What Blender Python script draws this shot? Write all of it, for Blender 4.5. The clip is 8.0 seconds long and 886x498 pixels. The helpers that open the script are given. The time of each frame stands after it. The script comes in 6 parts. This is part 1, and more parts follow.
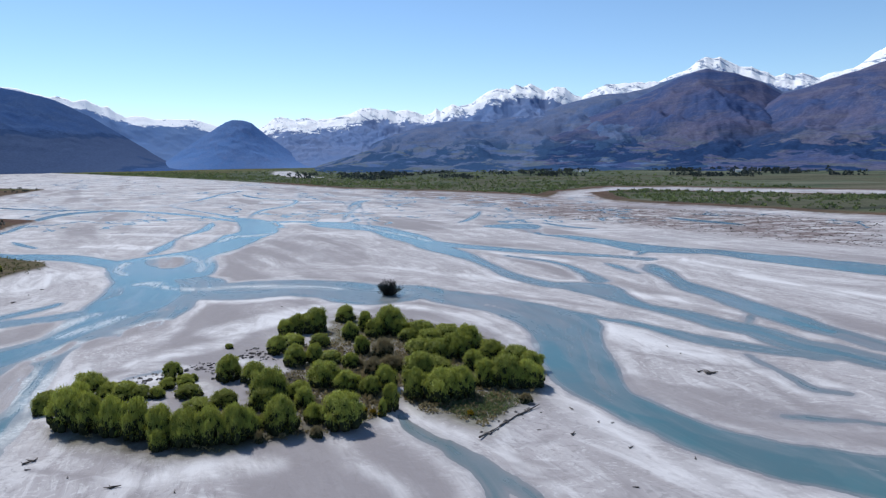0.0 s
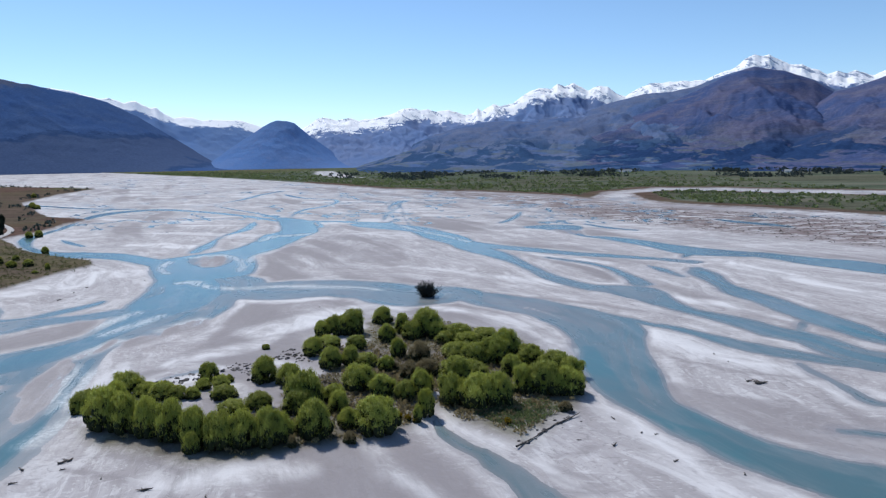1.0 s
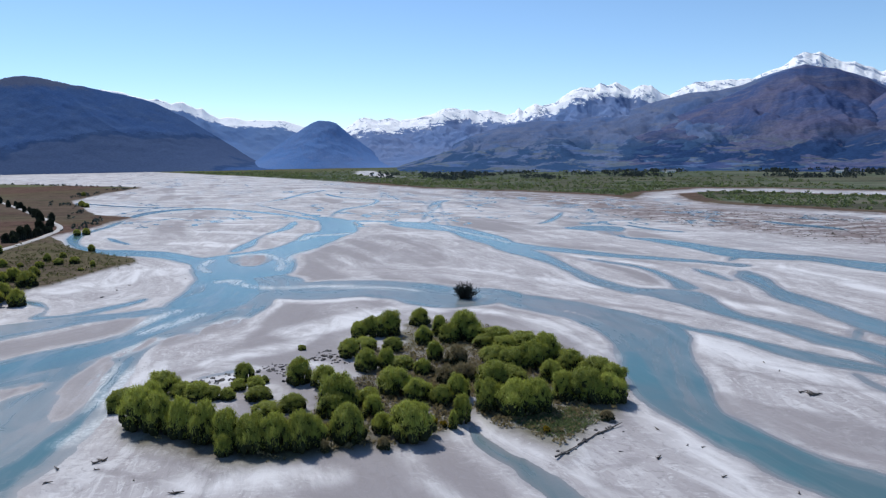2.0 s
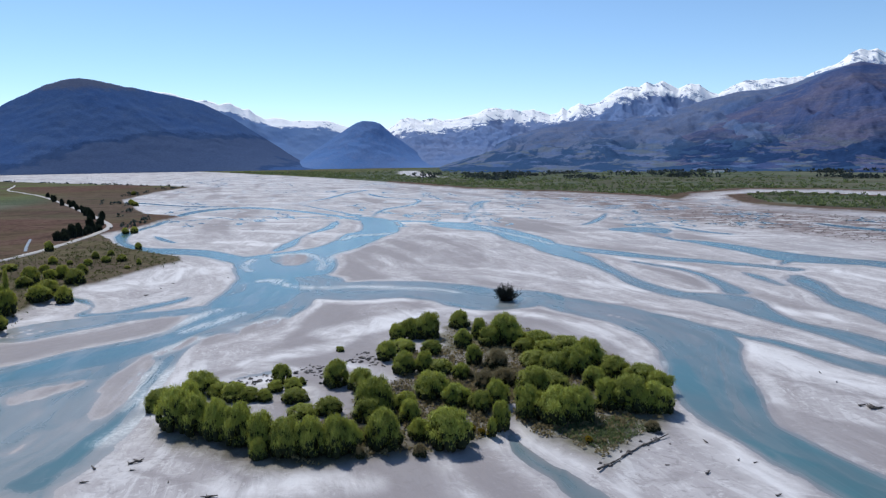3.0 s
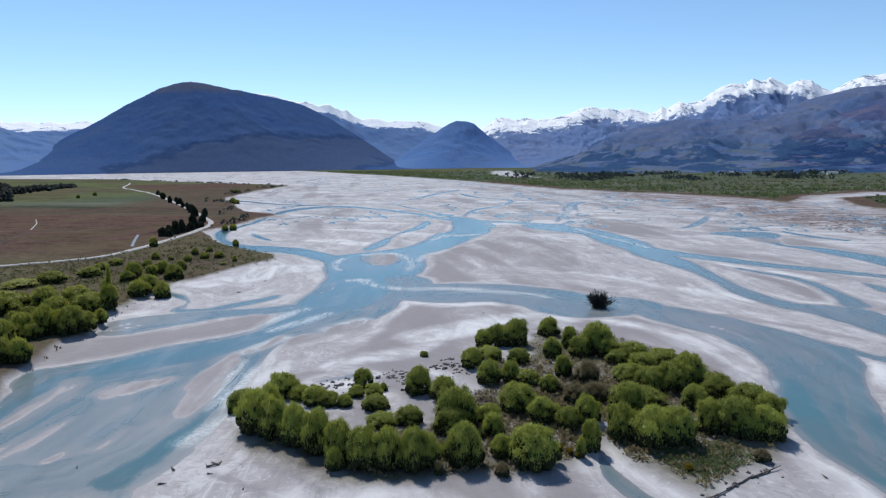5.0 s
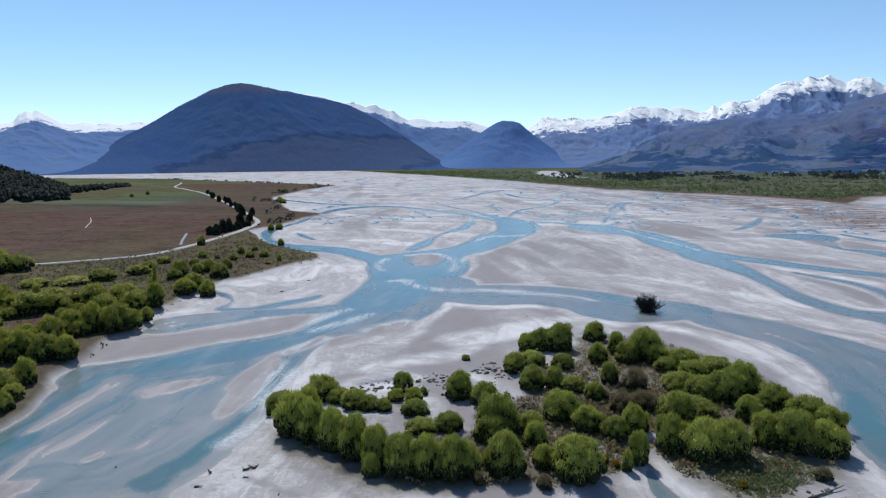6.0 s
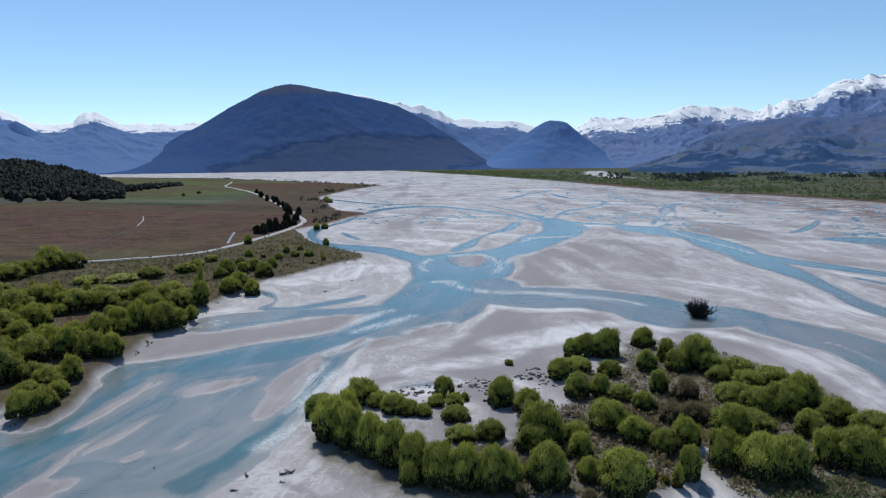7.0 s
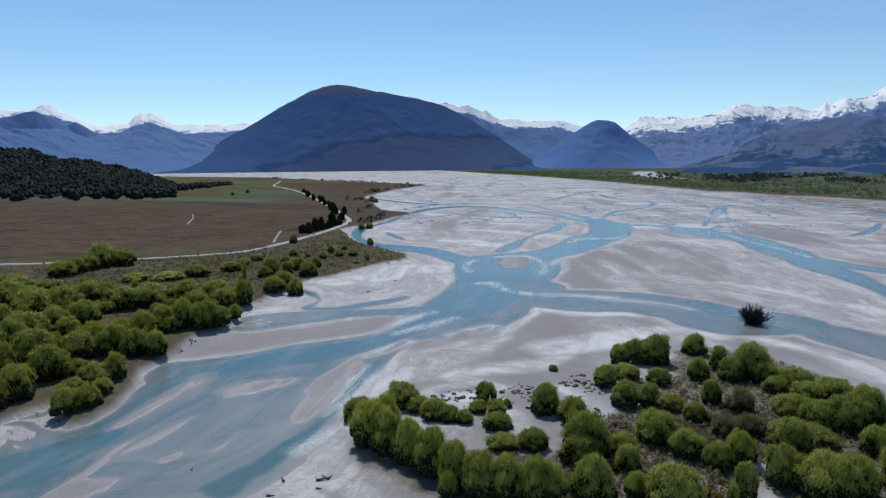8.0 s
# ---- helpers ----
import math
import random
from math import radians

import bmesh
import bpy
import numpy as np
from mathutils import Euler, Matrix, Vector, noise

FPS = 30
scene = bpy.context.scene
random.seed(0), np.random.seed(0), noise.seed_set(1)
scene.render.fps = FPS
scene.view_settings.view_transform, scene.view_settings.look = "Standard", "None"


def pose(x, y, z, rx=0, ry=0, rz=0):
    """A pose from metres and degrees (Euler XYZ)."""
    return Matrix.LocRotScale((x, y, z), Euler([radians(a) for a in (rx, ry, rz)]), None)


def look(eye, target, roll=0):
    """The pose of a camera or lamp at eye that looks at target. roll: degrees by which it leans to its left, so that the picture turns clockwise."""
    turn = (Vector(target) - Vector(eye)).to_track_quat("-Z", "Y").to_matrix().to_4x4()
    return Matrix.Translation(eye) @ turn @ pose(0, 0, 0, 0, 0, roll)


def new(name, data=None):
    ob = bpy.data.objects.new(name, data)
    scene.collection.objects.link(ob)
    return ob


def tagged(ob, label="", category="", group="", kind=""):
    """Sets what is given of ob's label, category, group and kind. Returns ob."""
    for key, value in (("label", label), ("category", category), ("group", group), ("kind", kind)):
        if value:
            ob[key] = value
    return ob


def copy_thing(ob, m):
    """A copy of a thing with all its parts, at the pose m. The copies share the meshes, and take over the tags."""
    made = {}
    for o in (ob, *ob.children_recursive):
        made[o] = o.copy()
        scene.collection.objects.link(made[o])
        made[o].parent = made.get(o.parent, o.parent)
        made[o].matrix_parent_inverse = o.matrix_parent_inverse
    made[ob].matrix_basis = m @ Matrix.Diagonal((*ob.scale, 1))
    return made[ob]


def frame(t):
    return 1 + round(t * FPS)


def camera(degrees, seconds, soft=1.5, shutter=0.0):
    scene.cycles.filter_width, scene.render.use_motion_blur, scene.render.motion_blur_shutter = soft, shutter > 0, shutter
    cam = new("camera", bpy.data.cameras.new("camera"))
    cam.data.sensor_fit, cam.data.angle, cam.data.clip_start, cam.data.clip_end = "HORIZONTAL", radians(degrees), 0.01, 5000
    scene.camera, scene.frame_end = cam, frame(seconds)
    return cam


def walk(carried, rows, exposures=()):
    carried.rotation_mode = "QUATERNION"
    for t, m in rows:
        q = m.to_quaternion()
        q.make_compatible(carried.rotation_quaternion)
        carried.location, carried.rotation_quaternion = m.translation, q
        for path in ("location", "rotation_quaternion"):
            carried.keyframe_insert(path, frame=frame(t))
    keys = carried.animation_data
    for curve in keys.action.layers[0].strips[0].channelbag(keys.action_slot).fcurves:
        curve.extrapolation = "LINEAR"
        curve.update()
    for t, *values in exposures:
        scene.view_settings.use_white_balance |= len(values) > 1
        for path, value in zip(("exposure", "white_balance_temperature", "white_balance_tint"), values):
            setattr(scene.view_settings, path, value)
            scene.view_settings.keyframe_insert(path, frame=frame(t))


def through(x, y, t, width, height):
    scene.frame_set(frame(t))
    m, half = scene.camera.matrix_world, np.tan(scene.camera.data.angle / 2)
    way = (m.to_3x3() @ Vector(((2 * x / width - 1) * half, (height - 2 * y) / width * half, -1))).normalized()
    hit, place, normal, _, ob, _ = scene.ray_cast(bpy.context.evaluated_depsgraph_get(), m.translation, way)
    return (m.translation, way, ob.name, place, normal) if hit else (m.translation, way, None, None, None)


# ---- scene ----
EYE = 42.0
ROWS = [
    (0.0, 0.00, -0.00, 42.00, 0.00, -7.26, -0.83),
    (0.5, 0.25, 1.41, 42.02, 1.62, -7.23, -0.82),
    (1.0, 0.46, 3.02, 41.98, 3.24, -7.21, -0.83),
    (1.5, 0.55, 4.62, 41.94, 4.84, -7.20, -0.80),
    (3.0, 0.61, 9.19, 41.84, 9.79, -7.13, -0.75),
    (3.5, 0.55, 10.76, 41.83, 11.61, -7.13, -0.72),
    (4.0, 0.50, 12.27, 41.79, 13.35, -7.11, -0.71),
    (4.5, 0.32, 13.83, 41.79, 15.27, -7.08, -0.68),
    (6.0, -0.40, 18.46, 41.69, 20.73, -7.01, -0.64),
    (6.5, -0.74, 20.13, 41.65, 22.57, -7.01, -0.64),
    (7.0, -1.15, 21.60, 41.61, 24.37, -6.97, -0.59),
    (7.5, -1.61, 23.17, 41.54, 26.19, -6.96, -0.54),
    (8.0, -2.16, 24.68, 41.52, 27.98, -6.94, -0.52),
]
cam = camera(63.14, 8.0, soft=1.25)
walk(cam, [(t, pose(x, y, z, 90 + pitch, 0, yaw) @ pose(0, 0, 0, 0, 0, roll)) for t, x, y, z, yaw, pitch, roll in ROWS],
     [(0.0, 0.06, 6240, 11), (3.0, 0.04, 6260, 11), (5.0, 0.01, 6290, 10), (6.5, -0.08, 6280, 9), (8.0, -0.27, 6220, 8)])

# ---- sky and sun ----
SUN_AZIMUTH, SUN_HEIGHT = -38.0, 50.0
world = bpy.data.worlds.new("world")
scene.world = world
world.use_nodes = True
wn = world.node_tree
sky = wn.nodes.new("ShaderNodeTexSky")
sky.sky_type, sky.sun_disc = "NISHITA", False
sky.sun_elevation, sky.sun_rotation = radians(SUN_HEIGHT), radians(SUN_AZIMUTH)
sky.altitude, sky.air_density, sky.dust_density, sky.ozone_density = 300, 0.85, 0.0, 2.6
tint = wn.nodes.new("ShaderNodeMix")
tint.data_type, tint.blend_type = "RGBA", "MULTIPLY"
tint.inputs[0].default_value, tint.inputs[7].default_value = 1.0, (0.93, 1.015, 1.05, 1.0)
wn.links.new(sky.outputs[0], tint.inputs[6])
wn.links.new(tint.outputs[2], wn.nodes["Background"].inputs[0])
wn.nodes["Background"].inputs[1].default_value = 0.118
sun = new("sun", bpy.data.lights.new("sun", "SUN"))
sun.data.energy, sun.data.angle, sun.data.color = 3.9, radians(0.53), (1.0, 0.96, 0.9)
sa, sh = radians(SUN_AZIMUTH), radians(SUN_HEIGHT)
sun.matrix_world = look((100 * math.sin(sa) * math.cos(sh), 100 * math.cos(sa) * math.cos(sh), 100 * math.sin(sh)), (0, 0, 0))


# ---- materials ----
class Shade:
    """A node material, built up call by call."""

    def __init__(self, name, rough=0.8, spec=0.3):
        self.m = bpy.data.materials.new(name)
        self.m.use_nodes = True
        self.t = self.m.node_tree
        self.b = self.t.nodes["Principled BSDF"]
        self.b.inputs["Roughness"].default_value = rough
        self.b.inputs["Specular IOR Level"].default_value = spec

    def put(self, socket, value):
        if isinstance(value, bpy.types.NodeSocket):
            self.t.links.new(value, socket)
        else:
            socket.default_value = value

    def place(self):
        return self.t.nodes.new("ShaderNodeNewGeometry").outputs["Position"]

    def attr(self, name):
        n = self.t.nodes.new("ShaderNodeAttribute")
        n.attribute_name = name
        return n.outputs["Fac"]

    def split(self, v):
        n = self.t.nodes.new("ShaderNodeSeparateXYZ")
        self.put(n.inputs[0], v)
        return n.outputs

    def join(self, x, y, z):
        n = self.t.nodes.new("ShaderNodeCombineXYZ")
        for s, v in zip(n.inputs, (x, y, z)):
            self.put(s, v)
        return n.outputs[0]

    def math(self, op, a, b=0.0, clamp=False):
        n = self.t.nodes.new("ShaderNodeMath")
        n.operation, n.use_clamp = op, clamp
        self.put(n.inputs[0], a)
        self.put(n.inputs[1], b)
        return n.outputs[0]

    def noise(self, v, scale, detail=4.0, rough=0.55, warp=0.0):
        n = self.t.nodes.new("ShaderNodeTexNoise")
        self.put(n.inputs["Vector"], v)
        n.inputs["Scale"].default_value, n.inputs["Detail"].default_value = scale, detail
        n.inputs["Roughness"].default_value, n.inputs["Distortion"].default_value = rough, warp
        return n.outputs["Fac"]

    def step(self, v, low, high):
        n = self.t.nodes.new("ShaderNodeMapRange")
        n.interpolation_type = "SMOOTHSTEP"
        self.put(n.inputs["Value"], v)
        n.inputs["From Min"].default_value, n.inputs["From Max"].default_value = low, high
        return n.outputs["Result"]

    def mix(self, f, a, b):
        n = self.t.nodes.new("ShaderNodeMix")
        n.data_type = "RGBA"
        for s, v in ((n.inputs[0], f), (n.inputs[6], a), (n.inputs[7], b)):
            self.put(s, (*v, 1.0) if isinstance(v, tuple) else v)
        return n.outputs[2]

    def bump(self, h, strength, distance):
        n = self.t.nodes.new("ShaderNodeBump")
        self.put(n.inputs["Height"], h)
        n.inputs["Strength"].default_value, n.inputs["Distance"].default_value = strength, distance
        self.put(self.b.inputs["Normal"], n.outputs[0])

    def colour(self, c):
        self.put(self.b.inputs["Base Color"], (*c, 1.0) if isinstance(c, tuple) else c)
        return self

    def island(self):
        return self.t.nodes.new("ShaderNodeNewGeometry").outputs["Random Per Island"]

    def each(self):
        return self.t.nodes.new("ShaderNodeObjectInfo").outputs["Random"]

    def thin(self, colour, share):
        """Lets light through a leaf."""
        tr = self.t.nodes.new("ShaderNodeBsdfTranslucent")
        self.put(tr.inputs[0], colour)
        mx = self.t.nodes.new("ShaderNodeMixShader")
        mx.inputs[0].default_value = share
        self.put(mx.inputs[1], self.b.outputs[0])
        self.put(mx.inputs[2], tr.outputs[0])
        self.put(self.t.nodes["Material Output"].inputs[0], mx.outputs[0])


def ground_material():
    s = Shade("river_ground", 0.85, 0.25)
    p = s.place()
    x, y, z = s.split(p)
    bank, land, lush, mud, damp_shade, pale = (s.attr(k) for k in ("bank", "land", "lush", "mud", "damp_shade", "pale"))
    along = s.join(s.math("MULTIPLY", bank, 0.45), s.math("MULTIPLY", x, 0.03), s.math("MULTIPLY", y, 0.03))
    streak = s.noise(along, 1.0, 6.0, 0.6, 0.4)
    fine = s.noise(s.join(s.math("MULTIPLY", bank, 0.9), s.math("MULTIPLY", x, 0.16), s.math("MULTIPLY", y, 0.16)), 1.0, 6.0, 0.65, 0.8)
    broad = s.noise(p, 0.018, 4.0)
    grit = s.noise(p, 2.5, 6.0, 0.7)
    sand = s.mix(s.step(streak, 0.3, 0.7), (0.345, 0.322, 0.322), (0.435, 0.415, 0.414))
    sand = s.mix(s.math("MULTIPLY", s.step(broad, 0.45, 0.7), 0.45), sand, (0.320, 0.295, 0.292))
    sheet = s.noise(s.join(s.math("MULTIPLY", bank, 0.10), s.math("MULTIPLY", s.math("ADD", x, s.math("MULTIPLY", y, 0.5)), 0.085), s.math("MULTIPLY", s.math("SUBTRACT", y, s.math("MULTIPLY", x, 0.5)), 0.028)), 1.0, 8.0, 0.66, 0.7)
    sand = s.mix(s.math("MULTIPLY", s.step(sheet, 0.535, 0.60), 0.5), sand, (0.60, 0.59, 0.585))
    sand = s.mix(s.math("MULTIPLY", s.step(sheet, 0.47, 0.41), 0.5), sand, (0.285, 0.265, 0.265))
    rill = s.noise(s.join(s.math("MULTIPLY", bank, 0.35), s.math("MULTIPLY", s.math("ADD", x, s.math("MULTIPLY", y, 0.35)), 0.42), s.math("MULTIPLY", s.math("SUBTRACT", y, s.math("MULTIPLY", x, 0.35)), 0.07)), 1.0, 7.0, 0.68, 1.1)
    worked = s.step(s.noise(p, 0.03, 3.0, 0.5), 0.42, 0.6)
    sand = s.mix(s.math("MULTIPLY", s.math("MULTIPLY", s.step(rill, 0.56, 0.64), worked), 0.5), sand, (0.62, 0.61, 0.605))
    sand = s.mix(s.math("MULTIPLY", s.math("MULTIPLY", s.step(rill, 0.43, 0.36), worked), 0.6), sand, (0.235, 0.22, 0.22))
    gouge = s.noise(s.join(s.math("MULTIPLY", x, 0.10), s.math("MULTIPLY", y, 0.05), 7.0), 1.0, 9.0, 0.72, 1.6)
    sand = s.mix(s.math("MULTIPLY", s.step(gouge, 0.60, 0.66), 0.4), sand, (0.20, 0.188, 0.188))
    swirl = s.noise(s.join(s.math("MULTIPLY", x, 0.22), s.math("MULTIPLY", y, 0.40), s.math("MULTIPLY", bank, 0.2)), 1.0, 9.0, 0.7, 2.0)
    sand = s.mix(s.math("MULTIPLY", s.step(swirl, 0.55, 0.62), 0.55), sand, (0.235, 0.222, 0.222))
    sand = s.mix(s.math("MULTIPLY", s.step(swirl, 0.45, 0.38), 0.5), sand, (0.60, 0.59, 0.585))
    sand = s.mix(s.math("MULTIPLY", s.step(fine, 0.57, 0.70), 0.35), sand, (0.58, 0.57, 0.565))
    sand = s.mix(s.math("MULTIPLY", s.step(grit, 0.55, 0.8), 0.25), sand, (0.26, 0.245, 0.24))
    veil = s.noise(s.join(s.math("MULTIPLY", x, 0.011), s.math("MULTIPLY", y, 0.026), 5.0), 1.0, 9.0, 0.70, 0.9)
    away = s.step(y, 230.0, 480.0)
    sand = s.mix(s.math("MULTIPLY", s.math("MULTIPLY", s.step(veil, 0.53, 0.59), away), 0.7), sand, (0.62, 0.615, 0.615))
    sand = s.mix(s.math("MULTIPLY", s.math("MULTIPLY", s.step(veil, 0.47, 0.40), away), 0.65), sand, (0.235, 0.228, 0.238))
    rim = s.math("MULTIPLY", s.step(s.math("ADD", bank, s.math("MULTIPLY", fine, 3.0)), 2.4, 3.4), s.step(s.math("ADD", bank, s.math("MULTIPLY", fine, 3.0)), 6.5, 4.2))
    sand = s.mix(s.math("MULTIPLY", s.math("MULTIPLY", rim, s.step(s.noise(p, 0.06, 4.0, 0.6), 0.46, 0.6)), 0.5), sand, (0.62, 0.61, 0.605))
    wet = s.math("SUBTRACT", 1.0, s.step(s.math("ADD", z, s.math("MULTIPLY", streak, 0.12)), 0.05, 0.17))
    sand = s.mix(s.math("MULTIPLY", wet, 0.42), sand, (0.235, 0.222, 0.224))
    sand = s.mix(s.math("MULTIPLY", damp_shade, 0.85), sand, (0.235, 0.215, 0.218))
    sand = s.mix(s.math("MULTIPLY", pale, s.math("ADD", 0.22, s.math("MULTIPLY", s.step(sheet, 0.40, 0.58), 0.55))), sand, (0.66, 0.65, 0.645))
    mudc = s.mix(s.noise(p, 0.15, 5.0), (0.12, 0.088, 0.080), (0.23, 0.185, 0.175))
    patches = s.step(s.noise(s.join(s.math("MULTIPLY", x, 0.5), y, z), 0.10, 8.0, 0.72), 0.43, 0.53)
    sand = s.mix(s.math("MULTIPLY", mud, patches), sand, mudc)
    tuss = s.noise(p, 0.5, 6.0, 0.7)
    wide = s.noise(p, 0.02, 5.0, 0.6)
    brown = s.mix(s.step(tuss, 0.3, 0.7), (0.076, 0.046, 0.038), (0.142, 0.094, 0.078))
    brown = s.mix(s.math("MULTIPLY", s.step(wide, 0.46, 0.62), 0.5), brown, (0.105, 0.090, 0.052))
    tufts = s.noise(s.join(s.math("MULTIPLY", x, 0.05), s.math("MULTIPLY", y, 0.09), 1.0), 1.0, 8.0, 0.75, 0.6)
    brown = s.mix(s.math("MULTIPLY", s.step(tufts, 0.53, 0.62), 0.6), brown, (0.155, 0.112, 0.086))
    brown = s.mix(s.math("MULTIPLY", s.step(tufts, 0.46, 0.38), 0.6), brown, (0.040, 0.034, 0.026))
    rows = s.noise(s.join(s.math("MULTIPLY", s.math("ADD", x, y), 0.012), s.math("MULTIPLY", s.math("SUBTRACT", x, y), 0.028), 0.0), 1.0, 8.0, 0.68, 1.0)
    brown = s.mix(s.math("MULTIPLY", s.step(rows, 0.50, 0.66), 0.45), brown, (0.050, 0.040, 0.030))
    brown = s.mix(s.math("MULTIPLY", s.step(rows, 0.46, 0.32), 0.35), brown, (0.16, 0.115, 0.08))
    green = s.mix(s.step(tuss, 0.3, 0.7), (0.080, 0.100, 0.048), (0.145, 0.175, 0.080))
    green = s.mix(s.math("MULTIPLY", s.step(wide, 0.45, 0.7), 0.6), green, (0.10, 0.085, 0.045))
    green = s.mix(s.math("MULTIPLY", s.step(rows, 0.5, 0.6), 0.55), green, (0.06, 0.05, 0.03))
    band = s.noise(s.join(s.math("MULTIPLY", x, 0.0025), s.math("MULTIPLY", y, 0.012), 3.0), 1.0, 7.0, 0.65, 0.4)
    green = s.mix(s.math("MULTIPLY", s.step(band, 0.53, 0.60), 0.7), green, (0.112, 0.108, 0.082))
    green = s.mix(s.math("MULTIPLY", s.step(band, 0.47, 0.40), 0.7), green, (0.030, 0.042, 0.034))
    pasture = s.mix(s.step(tuss, 0.3, 0.7), (0.062, 0.078, 0.058), (0.110, 0.130, 0.084))
    pasture = s.mix(s.math("MULTIPLY", s.step(band, 0.52, 0.60), 0.7), pasture, (0.150, 0.150, 0.118))
    pasture = s.mix(s.math("MULTIPLY", s.step(band, 0.47, 0.40), 0.7), pasture, (0.026, 0.038, 0.034))
    green = s.mix(s.math("MULTIPLY", s.step(x, -720.0, -560.0), s.step(y, 440.0, 520.0)), green, pasture)
    turf = s.mix(lush, brown, green)
    s.colour(s.mix(land, sand, turf))
    s.put(s.b.inputs["Specular IOR Level"], s.math("SUBTRACT", 0.25, s.math("MULTIPLY", land, 0.25)))
    s.put(s.b.inputs["Roughness"], s.math("SUBTRACT", 0.88, s.math("MULTIPLY", wet, s.math("SUBTRACT", 0.45, s.math("MULTIPLY", land, 0.45)))))
    h = s.math("ADD", s.math("ADD", s.math("MULTIPLY", fine, 0.5), s.math("MULTIPLY", rill, 0.8)), s.math("MULTIPLY", grit, 0.4))
    s.bump(s.math("ADD", h, s.math("MULTIPLY", s.math("MULTIPLY", tuss, land), 2.0)), 0.5, 0.25)
    return s.m


def water_material():
    s = Shade("glacier_water", 0.12, 0.5)
    p = s.place()
    x, y, z = s.split(p)
    depth, bank = s.attr("depth"), s.attr("bank")
    along = s.join(s.math("MULTIPLY", bank, 0.5), s.math("MULTIPLY", x, 0.03), s.math("MULTIPLY", y, 0.03))
    streak = s.noise(along, 1.0, 5.0, 0.6, 0.5)
    murk = s.step(s.math("ADD", depth, s.math("MULTIPLY", s.math("SUBTRACT", streak, 0.5), 0.16)), 0.0, 0.27)
    c = s.mix(murk, (0.196, 0.200, 0.204), (0.062, 0.148, 0.158))
    c = s.mix(s.math("MULTIPLY", s.step(s.noise(p, 0.012, 3.0), 0.4, 0.65), 0.5), c, s.mix(murk, (0.200, 0.204, 0.208), (0.085, 0.170, 0.188)))
    silt = s.noise(p, 0.022, 5.0, 0.6, 0.6)
    c = s.mix(s.math("MULTIPLY", s.step(silt, 0.40, 0.58), s.math("MULTIPLY", murk, 0.6)), c, (0.118, 0.150, 0.154))
    milk = s.noise(s.join(s.math("MULTIPLY", s.math("ADD", x, s.math("MULTIPLY", y, 0.25)), 0.16), s.math("MULTIPLY", y, 0.028), s.math("MULTIPLY", bank, 0.06)), 1.0, 6.0, 0.62, 0.9)
    c = s.mix(s.math("MULTIPLY", s.step(milk, 0.50, 0.66), 0.42), c, (0.215, 0.240, 0.245))
    c = s.mix(s.math("MULTIPLY", s.step(milk, 0.48, 0.34), 0.35), c, (0.045, 0.110, 0.122))
    riffle = s.noise(s.join(s.math("MULTIPLY", bank, 0.55), s.math("MULTIPLY", x, 0.05), s.math("MULTIPLY", y, 0.05)), 1.0, 7.0, 0.62, 0.8)
    race = s.attr("quick")
    quick = s.math("MAXIMUM", s.math("MULTIPLY", s.step(s.noise(p, 0.03, 3.0), 0.52, 0.66), 0.4), race)
    foam = s.math("MULTIPLY", s.step(riffle, 0.54, 0.66), s.math("MULTIPLY", quick, s.math("SUBTRACT", 1.0, s.step(depth, 0.05, 0.25))))
    spray = s.step(s.noise(p, 1.1, 6.0, 0.75), 0.42, 0.62)
    foam = s.math("MAXIMUM", foam, s.math("MULTIPLY", race, s.step(riffle, 0.33, 0.55)))
    foam = s.math("MULTIPLY", foam, s.math("ADD", 0.35, s.math("MULTIPLY", spray, 0.65)))
    c = s.mix(s.math("MULTIPLY", foam, 0.9), c, (0.66, 0.69, 0.70))
    s.colour(c)
    s.put(s.b.inputs["Roughness"], s.math("ADD", s.math("SUBTRACT", 0.36, s.math("MULTIPLY", murk, 0.20)), s.math("MULTIPLY", foam, 0.4)))
    s.b.inputs["IOR"].default_value = 1.33
    s.bump(s.noise(p, 1.6, 4.0, 0.6), 0.25, 0.12)
    return s.m


